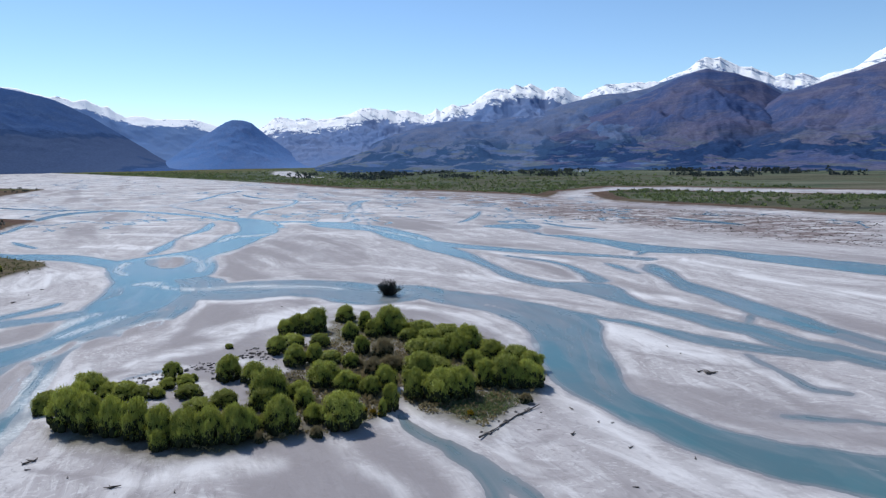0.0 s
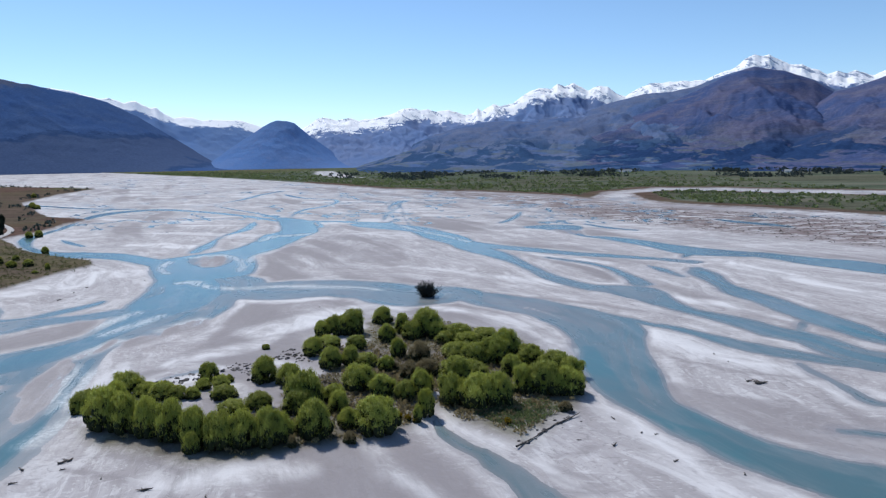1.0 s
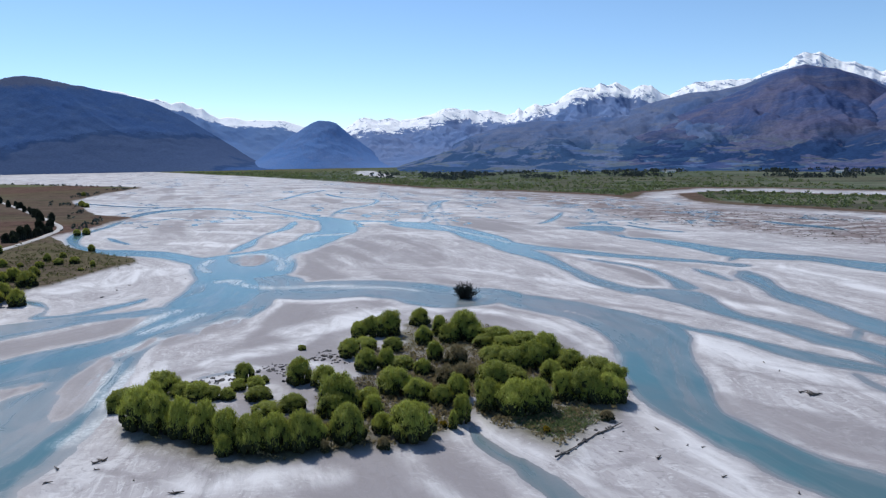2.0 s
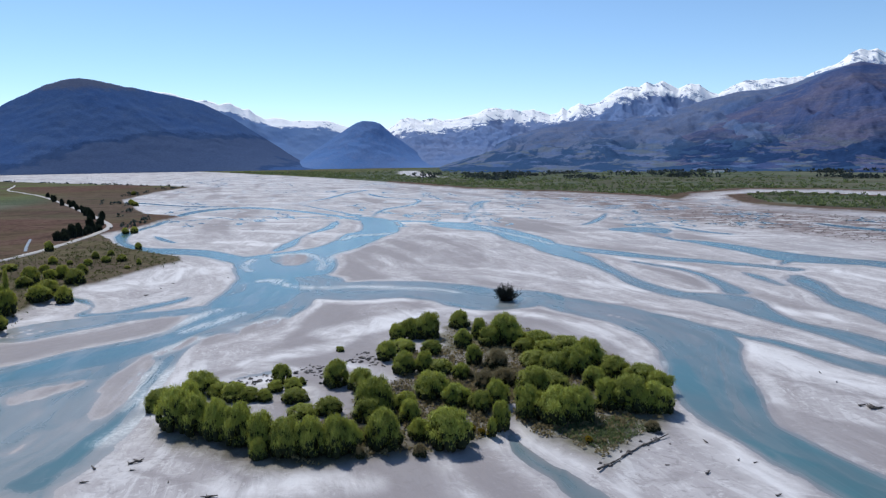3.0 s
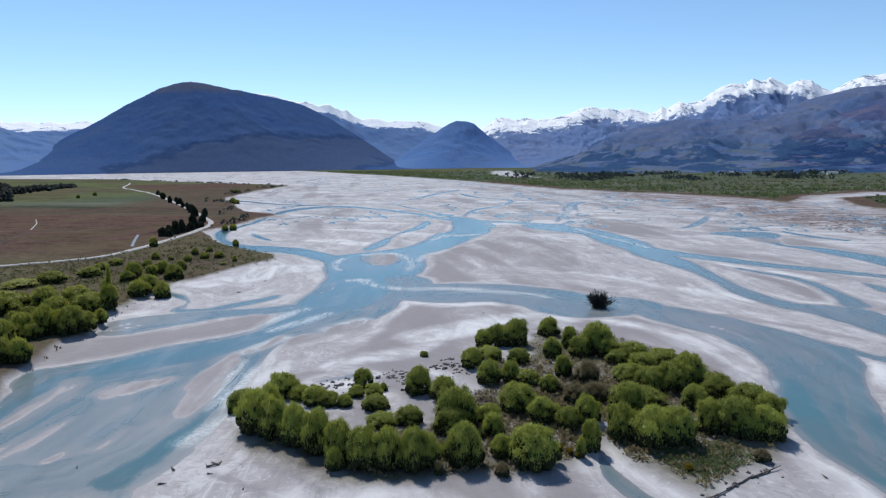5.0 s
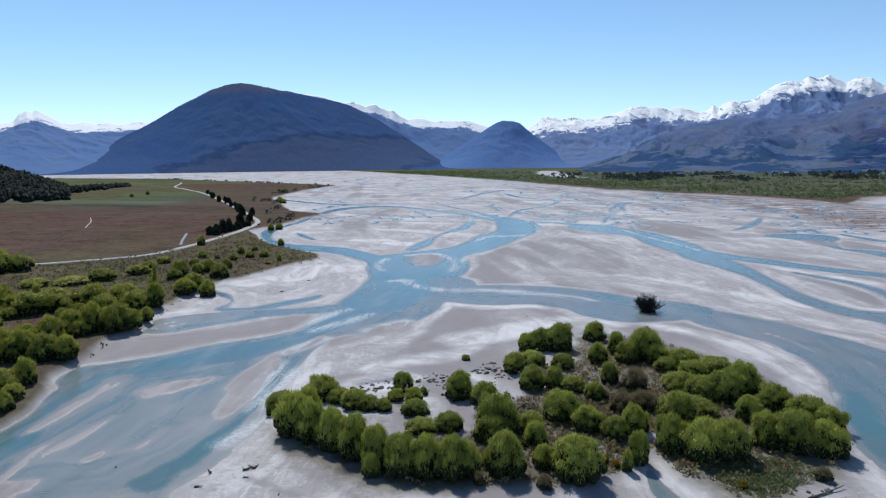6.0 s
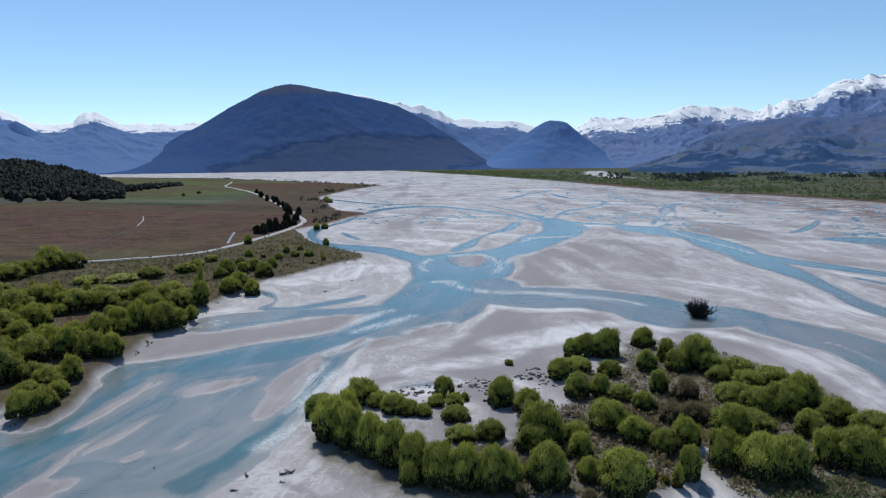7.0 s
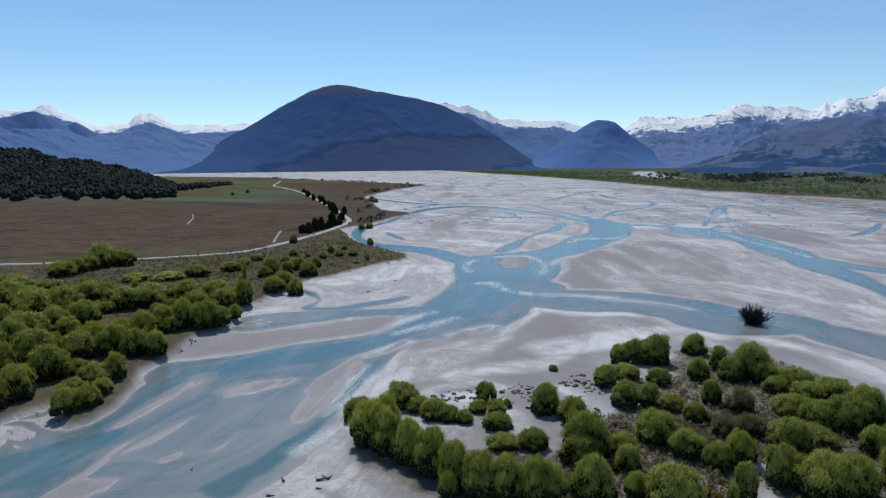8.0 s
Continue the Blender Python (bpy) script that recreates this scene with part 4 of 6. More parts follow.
    damp_shade = damp_shade * (1 - pale)
    return z, bank, land, lush, mud, damp_shade, pale


FAR_RIVER = [curve_points([(-560, 2500, 50), (-470, 2150, 60), (-385, 1880, 70), (-300, 1640, 40), (-250, 1640, 22), (-225, 1660, 10)])]
FRINGE = [(-305, 188), (-262, 228), (-237, 270), (-241, 302), (-258, 351), (-275, 395), (-262, 385), (-220, 336), (-165, 298), (-156, 285), (-158, 240), (-160, 222), (-150, 195), (-130, 150), (-105, 90), (-310, 90)]
MUD = [(-99, 957), (12, 862), (100, 720), (136, 624), (179, 547), (228, 470), (262, 424), (190, 306), (163, 334), (139, 377), (106, 426), (74, 479), (44, 581), (-13, 719), (-88, 851)]


def build_ground():
    az = np.radians(np.concatenate([np.arange(-62, 34, 0.15), np.arange(34, 298.1, 6.0)]))
    rad = np.concatenate([[0.5, 15, 28], 36 * np.exp(np.linspace(0, math.log(4950 / 36), 690))])
    R, A = np.meshgrid(rad, az, indexing="ij")
    x, y = (R * np.sin(A)).ravel(), (R * np.cos(A)).ravel()
    z, bank, land, lush, mud, damp_shade, pale = land_height(x, y)
    quads = grid_quads(len(rad), len(az))
    me = array_mesh("ground", np.stack([x, y, z], -1), quads[:, ::-1], GROUND, dict(bank=bank, land=land, lush=lush, mud=mud, damp_shade=damp_shade, pale=pale))
    tagged(new("ground", me), "braided river bed of pale grey silt and gravel with grassy banks", "riverbed", kind="structure")
    wet = (z[quads].min(1) < 0.0)
    q = quads[wet]
    used, inv = np.unique(q, return_inverse=True)
    wv = np.stack([x[used], y[used], np.zeros(len(used))], -1)
    me = array_mesh("water", wv, inv.reshape(-1, 4)[:, ::-1], WATER, dict(depth=np.maximum(-z[used], -0.2), bank=bank[used], quick=smooth(-stroke_distance(x[used], y[used], RIFFLES, 10.0), -3, 1.5)))
    tagged(new("water", me), "milky turquoise glacier water in braided channels", "river", kind="structure")


build_ground()


def heights(xs, ys):
    return np.maximum(land_height(np.array(xs, float), np.array(ys, float))[0], -0.05)


# ---- mountains ----
def mountain(name, label, profile, foot, ridge, material, power=1.3, rough=0.3, spur=300.0, jag=0.03, back=120.0, crag=0.05, skew=0.5, seed=0, rows=70, step=0.1):
    """A range whose crest follows (bearing, height angle) pairs, with spurs running down to its foot."""
    az = np.arange(profile[0][0], profile[-1][0] + 1e-6, step)
    el = np.interp(az, [a for a, e in profile], [e for a, e in profile])
    top = EYE + ridge * np.tan(np.radians(el))
    top = np.maximum(top, -6)
    teeth = jag * np.maximum(top, 0) * fbm(az * ridge / 57.3 / 85, az * 0 + seed, 4, seed + 3, 0.6)
    u = np.concatenate([np.linspace(0, 1, rows), [1 + back / (ridge - foot)]])
    U, A = np.meshgrid(u, np.radians(az), indexing="ij")
    wide = int(1.6 / step)
    broad = np.convolve(np.pad(top, wide, mode="edge"), np.ones(2 * wide + 1) / (2 * wide + 1), "valid")
    near = smooth(U, 0.55, 0.97)
    T = np.minimum(broad, top * 1.12) * (1 - near) + top * near
    R = foot + (ridge - foot) * U
    x, y = R * np.sin(A), R * np.cos(A)
    warp = 60 * fbm(x / 400, y / 400, 3, seed + 9)
    rid = 1 - np.abs(fbm((A * ridge + skew * (R - foot) + warp) / spur, R / (spur * 2.2), 5, seed + 1, 0.55)) * 2.2
    fine = fbm(x / 60, y / 60, 4, seed + 5, 0.6)
    C = np.clip(U, 0, 1)
    env = C * (1 - C) * 4
    z = T * C ** power * (1 + rough * env * (rid - 0.45)) + T * crag * env * fine
    z = z + teeth * C ** 9
    z = np.where(U > 1, T * 0.45, z) - 3.0 * (C < 0.01)
    span = int(1.2 / step)
    level = np.convolve(np.pad(top, span, mode="edge"), np.ones(2 * span + 1) / (2 * span + 1), "valid")
    drop = np.broadcast_to(level, U.shape) - z
    me = array_mesh(name, np.stack([x, y, z], -1).reshape(-1, 3), grid_quads(len(u), len(az))[:, ::-1], material, dict(drop=drop.ravel()))
    return tagged(new(name, me), label, "mountain", kind="structure")


HILL = [(-66, 2.3), (-61.5, 1.85), (-59.1, 1.35), (-57.6, 1.0), (-56.4, 1.0), (-55.0, 0.45), (-53.0, 0.2), (-51.4, -0.1), (-49.8, -0.55), (-48.6, -1.0), (-47.4, -1.5)]
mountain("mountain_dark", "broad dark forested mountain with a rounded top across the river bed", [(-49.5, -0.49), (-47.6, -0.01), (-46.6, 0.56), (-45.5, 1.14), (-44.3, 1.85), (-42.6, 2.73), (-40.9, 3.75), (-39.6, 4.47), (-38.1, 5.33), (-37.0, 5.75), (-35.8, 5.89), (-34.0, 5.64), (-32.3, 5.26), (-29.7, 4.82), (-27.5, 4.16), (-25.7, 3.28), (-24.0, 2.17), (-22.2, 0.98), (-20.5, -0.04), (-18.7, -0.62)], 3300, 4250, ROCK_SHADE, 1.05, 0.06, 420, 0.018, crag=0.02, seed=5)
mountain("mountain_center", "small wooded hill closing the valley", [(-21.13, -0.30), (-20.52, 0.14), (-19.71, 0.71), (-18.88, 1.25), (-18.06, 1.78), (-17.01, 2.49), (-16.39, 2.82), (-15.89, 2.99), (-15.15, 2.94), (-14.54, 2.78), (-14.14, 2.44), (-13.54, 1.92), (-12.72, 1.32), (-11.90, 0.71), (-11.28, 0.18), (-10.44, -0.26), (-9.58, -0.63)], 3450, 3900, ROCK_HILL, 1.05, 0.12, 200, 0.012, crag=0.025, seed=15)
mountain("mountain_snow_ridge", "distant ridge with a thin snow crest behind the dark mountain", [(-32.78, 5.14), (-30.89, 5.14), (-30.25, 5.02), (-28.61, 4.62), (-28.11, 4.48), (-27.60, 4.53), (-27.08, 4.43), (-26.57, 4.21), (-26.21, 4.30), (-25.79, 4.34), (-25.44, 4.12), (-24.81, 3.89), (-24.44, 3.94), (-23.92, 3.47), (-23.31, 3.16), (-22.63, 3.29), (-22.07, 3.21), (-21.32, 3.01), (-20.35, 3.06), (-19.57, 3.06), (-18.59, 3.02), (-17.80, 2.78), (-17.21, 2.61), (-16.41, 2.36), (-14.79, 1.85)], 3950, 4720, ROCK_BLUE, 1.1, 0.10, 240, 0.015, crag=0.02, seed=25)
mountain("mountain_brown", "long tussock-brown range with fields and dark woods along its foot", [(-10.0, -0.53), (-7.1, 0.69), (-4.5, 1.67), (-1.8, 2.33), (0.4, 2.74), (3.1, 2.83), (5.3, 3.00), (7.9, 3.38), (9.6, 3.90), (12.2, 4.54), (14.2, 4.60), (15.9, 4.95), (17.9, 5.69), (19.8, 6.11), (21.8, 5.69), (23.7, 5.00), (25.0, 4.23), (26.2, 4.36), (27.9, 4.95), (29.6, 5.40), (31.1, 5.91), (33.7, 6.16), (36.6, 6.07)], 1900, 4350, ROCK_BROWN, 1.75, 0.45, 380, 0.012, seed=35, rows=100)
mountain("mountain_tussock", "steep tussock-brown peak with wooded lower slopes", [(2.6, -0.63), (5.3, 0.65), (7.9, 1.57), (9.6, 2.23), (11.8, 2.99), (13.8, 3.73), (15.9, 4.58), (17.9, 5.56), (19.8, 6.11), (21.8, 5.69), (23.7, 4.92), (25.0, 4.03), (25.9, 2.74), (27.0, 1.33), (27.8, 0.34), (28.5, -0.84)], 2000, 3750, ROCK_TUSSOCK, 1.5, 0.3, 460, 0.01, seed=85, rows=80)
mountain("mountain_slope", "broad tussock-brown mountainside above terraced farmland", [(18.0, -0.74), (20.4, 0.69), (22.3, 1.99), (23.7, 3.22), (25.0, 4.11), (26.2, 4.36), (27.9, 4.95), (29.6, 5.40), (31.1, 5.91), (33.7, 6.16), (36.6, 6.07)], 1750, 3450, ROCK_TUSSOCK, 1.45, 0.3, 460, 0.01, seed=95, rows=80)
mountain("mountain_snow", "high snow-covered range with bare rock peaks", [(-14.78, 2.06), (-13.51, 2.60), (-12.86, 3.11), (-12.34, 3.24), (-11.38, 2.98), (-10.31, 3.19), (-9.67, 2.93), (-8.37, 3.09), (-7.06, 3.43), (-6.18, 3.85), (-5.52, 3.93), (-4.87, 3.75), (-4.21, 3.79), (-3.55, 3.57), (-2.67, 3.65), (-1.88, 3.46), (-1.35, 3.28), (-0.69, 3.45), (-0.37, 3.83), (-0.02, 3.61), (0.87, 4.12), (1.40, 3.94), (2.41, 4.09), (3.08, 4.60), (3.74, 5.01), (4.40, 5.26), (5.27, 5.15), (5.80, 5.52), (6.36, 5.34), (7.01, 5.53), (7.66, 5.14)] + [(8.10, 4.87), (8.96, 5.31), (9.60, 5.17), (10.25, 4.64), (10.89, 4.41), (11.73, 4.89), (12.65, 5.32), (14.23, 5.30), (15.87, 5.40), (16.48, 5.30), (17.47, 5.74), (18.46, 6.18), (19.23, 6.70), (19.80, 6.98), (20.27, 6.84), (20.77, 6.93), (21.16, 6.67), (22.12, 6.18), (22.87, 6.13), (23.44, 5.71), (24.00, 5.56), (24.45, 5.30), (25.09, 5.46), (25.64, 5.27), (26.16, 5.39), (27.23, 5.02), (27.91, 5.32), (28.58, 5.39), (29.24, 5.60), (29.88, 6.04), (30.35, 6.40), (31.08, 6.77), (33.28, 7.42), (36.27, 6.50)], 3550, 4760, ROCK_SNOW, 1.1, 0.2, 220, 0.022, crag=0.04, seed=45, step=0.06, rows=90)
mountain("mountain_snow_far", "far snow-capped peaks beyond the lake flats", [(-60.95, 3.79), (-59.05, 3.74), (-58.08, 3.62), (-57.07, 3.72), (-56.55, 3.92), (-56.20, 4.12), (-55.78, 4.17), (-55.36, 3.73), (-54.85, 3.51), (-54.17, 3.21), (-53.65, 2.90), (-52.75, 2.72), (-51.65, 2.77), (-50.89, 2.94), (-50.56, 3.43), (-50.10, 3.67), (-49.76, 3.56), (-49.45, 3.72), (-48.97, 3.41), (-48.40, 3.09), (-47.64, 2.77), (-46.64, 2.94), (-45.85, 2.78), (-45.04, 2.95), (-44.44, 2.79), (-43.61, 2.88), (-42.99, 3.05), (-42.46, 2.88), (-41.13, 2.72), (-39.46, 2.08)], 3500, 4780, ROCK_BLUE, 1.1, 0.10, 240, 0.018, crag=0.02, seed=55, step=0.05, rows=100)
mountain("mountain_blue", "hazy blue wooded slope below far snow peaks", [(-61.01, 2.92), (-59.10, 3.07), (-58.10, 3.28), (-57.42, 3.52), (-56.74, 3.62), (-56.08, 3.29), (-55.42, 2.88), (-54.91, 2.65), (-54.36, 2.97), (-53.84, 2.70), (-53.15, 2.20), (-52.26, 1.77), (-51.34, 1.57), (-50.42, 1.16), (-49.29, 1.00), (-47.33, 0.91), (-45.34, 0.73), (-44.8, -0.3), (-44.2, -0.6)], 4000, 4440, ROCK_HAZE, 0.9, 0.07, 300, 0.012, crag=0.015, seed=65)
mountain("hill_wooded", "low hill under dark pine forest beside green fields", [(a, e - 0.45) for a, e in HILL], 900, 1260, HILL_FLOOR, 0.9, 0.1, 200, 0.02, 400, seed=75)


# ---- plants ----
def crown_meshes(seed, leaves=9000, length=0.058, width=0.014, materials=None, lobe_count=26, core=0.72, flare=0.45, narrow=1.0):
    """Crown of radius 1 and height 1 that reaches the ground: a cluster of rounded heads, clothed in upright leafy
    shoots over a core coloured dark for the shade inside.
    """
    rng = np.random.default_rng(seed)
    heads = [(0.0, 0.0, 0.34, 0.48)]
    turn = rng.uniform(0, math.tau)
    for k in range(lobe_count):
        a = turn + k * 2.4 + rng.uniform(-0.4, 0.4)
        u = (k + 0.3) / lobe_count
        d = 0.8 * math.sqrt(1 - u * u) * rng.uniform(0.7, 1.1)
        heads.append((d * math.cos(a) * narrow, d * math.sin(a) * narrow, 0.13 + 0.66 * u + rng.uniform(-0.07, 0.07), rng.uniform(0.15, 0.27)))
    # Low skirt of heads that carries the dark shade colour to the ground.
    for k in range(9):
        a = turn + k * math.tau / 9 + rng.uniform(-0.2, 0.2)
        heads.append((0.6 * math.cos(a) * narrow, 0.6 * math.sin(a) * narrow, rng.uniform(0.06, 0.14), rng.uniform(0.14, 0.24)))
    h = np.array(heads)
    h[:, 2] = np.minimum(h[:, 2], 1.0 - 0.8 * h[:, 3])
    pick = rng.choice(len(h), leaves * 8, p=h[:, 3] ** 2 / (h[:, 3] ** 2).sum())
    d = rng.normal(size=(len(pick), 3)) + np.array([0, 0, 0.9])
    d /= np.linalg.norm(d, axis=1)[:, None]
    p = h[pick, :3] + d * (h[pick, 3] * rng.choice([0.78, 0.9, 1.0, 1.1, 1.22, 1.38, 1.6], len(pick)))[:, None]
    gap = np.linalg.norm(p[:, None, :] - h[None, :, :3], axis=2) / h[None, :, 3]
    # Leaves thin out on sides and low down, baring the shade-coloured core.
    crest = smooth(d[:, 2], 0.05, 0.7) * smooth(p[:, 2], 0.26, 0.74)
    keep = (gap.min(1) > 0.76) & (p[:, 2] > 0.04) & (rng.uniform(0, 1, len(p)) < 0.07 + 0.93 * crest)
    p, d = p[keep][:leaves], d[keep][:leaves]
    n = len(p)
    whole = p - np.array([0, 0, 0.3])
    whole /= np.linalg.norm(whole, axis=1)[:, None]
    face = 0.6 * d + 0.5 * whole + rng.normal(0, flare, (n, 3))
    face /= np.linalg.norm(face, axis=1)[:, None]
    up = np.array([0, 0, 1.0]) + 0.5 * d + rng.normal(0, 0.35, (n, 3))
    out = up - rng.choice([1.0, 0.5], (n, 1), p=[0.68, 0.32]) * (up * face).sum(1)[:, None] * face
    out /= np.linalg.norm(out, axis=1)[:, None] + 1e-6
    side = np.cross(out, face)
    side /= np.linalg.norm(side, axis=1)[:, None] + 1e-6
    ln, wd = length * rng.uniform(0.5, 1.6, (n, 1)) * (1 + 0.7 * smooth(d[:, 2:3], 0.3, 0.9)), width * rng.uniform(0.6, 1.3, (n, 1))
    verts = np.stack([p - out * ln * 0.3, p + side * wd, p + out * ln, p - side * wd], 1).reshape(-1, 3)
    crown = array_mesh("crown", verts, np.arange(4 * n).reshape(-1, 4), materials[0], shade=False)
    bm = bmesh.new()
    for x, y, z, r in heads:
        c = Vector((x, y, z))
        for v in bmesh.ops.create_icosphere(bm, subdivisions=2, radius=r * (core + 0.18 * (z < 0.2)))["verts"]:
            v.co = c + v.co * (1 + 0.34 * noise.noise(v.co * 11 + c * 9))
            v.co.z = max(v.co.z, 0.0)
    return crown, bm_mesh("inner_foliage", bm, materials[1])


def limb(bm, a, b, ra, rb, sides=6):
    a, b = Vector(a), Vector(b)
    q = (b - a).to_track_quat("Z", "Y")
    rings = []
    for c, r in ((a, ra), (b, rb)):
        rings.append([bm.verts.new(c + q @ Vector((r * math.cos(k * math.tau / sides), r * math.sin(k * math.tau / sides), 0))) for k in range(sides)])
    for k in range(sides):
        bm.faces.new((rings[0][k], rings[0][(k + 1) % sides], rings[1][(k + 1) % sides], rings[1][k]))
    bm.faces.new(rings[1])


def trunk_mesh(seed, height, radius, spread):
    rng = random.Random(seed)
    bm = bmesh.new()
    for k in range(rng.randint(3, 5)):
        a = rng.uniform(0, math.tau)
        mid = Vector((math.cos(a) * spread * 0.35, math.sin(a) * spread * 0.35, height * 0.5))
        limb(bm, (math.cos(a) * radius, math.sin(a) * radius, -0.15), mid, radius, radius * 0.65)
        for j in range(2):
            b = a + rng.uniform(-0.8, 0.8)
            limb(bm, mid, mid + Vector((math.cos(b) * spread * 0.4, math.sin(b) * spread * 0.4, height * 0.5)), radius * 0.6, radius * 0.2)
    return bm_mesh("trunk", bm, BARK)


def make_tree(kind, seed, label, category, group, mats, **shape):
    """A tree of crown radius 1 and height 1: an Empty at its base with a trunk and a crown."""
    root = new(kind)
    tagged(root, label, category, group)
    part("trunk", trunk_mesh(seed, 0.55, 0.05, 0.5), root)
    crown, core = crown_meshes(seed, materials=mats, **shape)
    c = part("crown", crown, root)
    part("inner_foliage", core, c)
    root.matrix_basis = pose(0, 0, -400)
    return root


def plant(prototypes, spots, seed, swell=1.0, rise=1.0):
    """Copies of the prototypes at (x, y, radius, height), each turned and stretched a little."""
    rng = random.Random(seed)
    base = heights([s[0] for s in spots], [s[1] for s in spots])
    for (x, y, r, h), z in zip(spots, base):
        r *= swell
        m = pose(x, y, z, rng.uniform(-3, 3), rng.uniform(-3, 3), rng.uniform(0, 360))
        copy_thing(rng.choice(prototypes), m @ Matrix.Diagonal((r * rng.uniform(0.95, 1.08), r * rng.uniform(0.95, 1.08), h * rise, 1)))


def remove(prototypes):
    for root in prototypes:
        for o in (*root.children_recursive, root):
            bpy.data.objects.remove(o)


willows = [make_tree("willow_tree", 100 + k, "rounded olive green willow standing on the silt island", "tree", "willows on the island", (WILLOW, WILLOW_SHADE_CORE)) for k in range(9)]
WEST_GROVE = [(-67.4, 117.9, 2.7, 3.2), (-67.8, 116.3, 1.6, 1.8), (-63.9, 125.4, 3.4, 3.8), (-59.8, 124.4, 2.2, 2.3), (-59.3, 109.4, 3.3, 6), (-54.8, 107.6, 2.9, 5.3), (-50.6, 105.9, 2.5, 5.4), (-46.4, 104.2, 2.5, 5.4), (-41.9, 102.2, 2.4, 5.2), (-38.2, 101.7, 2.7, 4.8), (-34.6, 102, 2.5, 4.8), (-31.5, 102.8, 2.5, 5), (-29.8, 103.9, 1.9, 4.1), (-52.6, 106.7, 1.1, 1.9), (-50, 104.8, 0.7, 1.2), (-46.9, 104.2, 1.1, 1.9), (-41.5, 99.4, 1.3, 2.7), (-60, 114.4, 2.6, 5), (-56, 122.5, 2.7, 2.7), (-53.6, 122.7, 2, 2.2), (-51.7, 133.2, 2.1, 3.4), (-50.9, 128.2, 1.6, 1.9), (-47.7, 128.5, 2, 2.1), (-45.2, 122.9, 2.4, 2.2)]
WEST_GROVE += [(-50.8, 122.8, 1.6, 1.8), (-47.5, 132.5, 0.9, 1.3), (-41.2, 133, 2.8, 4.2), (-35.8, 130.8, 2.6, 3.6), (-41.2, 116.1, 2.5, 1.9), (-37.5, 118.2, 2.4, 2.5)]
MIDDLE_GROVE = [(-30, 118.9, 3.5, 5.3), (-30.3, 116.1, 2.9, 3.3), (-25, 106.1, 2.8, 4.8), (-23.5, 116.3, 1.8, 3.1), (-20.6, 109.7, 1.8, 2.7), (-15.8, 108.1, 3.6, 4.6), (-25.5, 121.9, 2, 2.5), (-37.6, 166.7, 2.1, 3.3), (-34.7, 168.6, 2.7, 4), (-30.8, 169.5, 3.4, 5), (-35.8, 150.8, 2.4, 3.3), (-33.6, 156.8, 2.7, 2.4), (-30.4, 141.9, 2.5, 3.5), (-27.5, 156.3, 2.5, 2.4), (-26.7, 143.8, 1.9, 3.2), (-23.7, 143.5, 2.7, 2.1), (-18.8, 139.3, 1.8, 2.7), (-22.1, 128.1, 3.3, 3.9), (-25, 180.7, 2.6, 3.6), (-21.7, 161.9, 2.1, 3.5), (-19, 170.3, 2.1, 4), (-17.7, 149.5, 1.8, 3.4), (-13, 167.9, 3.7, 5.4), (-16, 164.2, 2.8, 3.5)]
MIDDLE_GROVE += [(-17.5, 125, 2.4, 3.2), (-13.3, 123, 2.1, 2.7), (-10.8, 125.9, 2.1, 3.7), (-9.1, 115.9, 1.6, 3.8), (-10.3, 112.8, 0.9, 2.4), (-10.1, 165.4, 2.4, 3.2)]
EAST_GROVE = [(-5.5, 164, 3.4, 3.2), (-8.3, 160.8, 2.3, 2.3), (0.5, 160.8, 3.6, 2.9), (5.2, 150, 2.8, 5), (-5.4, 149.8, 3.1, 2.7), (-1.3, 144.6, 3, 3.8), (-5.1, 132.9, 3, 3.9), (2.7, 146, 3, 4.6), (9.7, 144.8, 2.7, 3.3), (14.5, 140.9, 3, 3.3), (17.2, 137.8, 2.2, 3), (7.5, 127.4, 2.4, 4.2), (11.1, 126.9, 3.1, 4.8), (14.9, 127.3, 2.7, 4.1), (16.6, 127.9, 1.8, 3.2), (-5.2, 121.4, 2.3, 4.3), (-0.6, 119.8, 3, 4.6), (2.9, 120.8, 2.5, 4.7), (-1.9, 138.1, 2.8, 2.1), (5.6, 137.7, 2.2, 3.2), (-3.4, 159, 2.5, 2.6), (10.5, 127, 1.9, 3)]
plant(willows, WEST_GROVE, 1, swell=1.02, rise=0.97)
plant(willows, MIDDLE_GROVE, 2, swell=1.06, rise=1.05)
plant(willows, EAST_GROVE, 16, swell=1.13, rise=1.06)
remove(willows)

bank_willows = [make_tree("willow_tree", 200 + k, "olive green willow in the thicket along the river bank", "tree", "willows on the bank", (BANK_WILLOW, WILLOW_SHADE_CORE), leaves=5200, length=0.070, width=0.019) for k in range(8)]
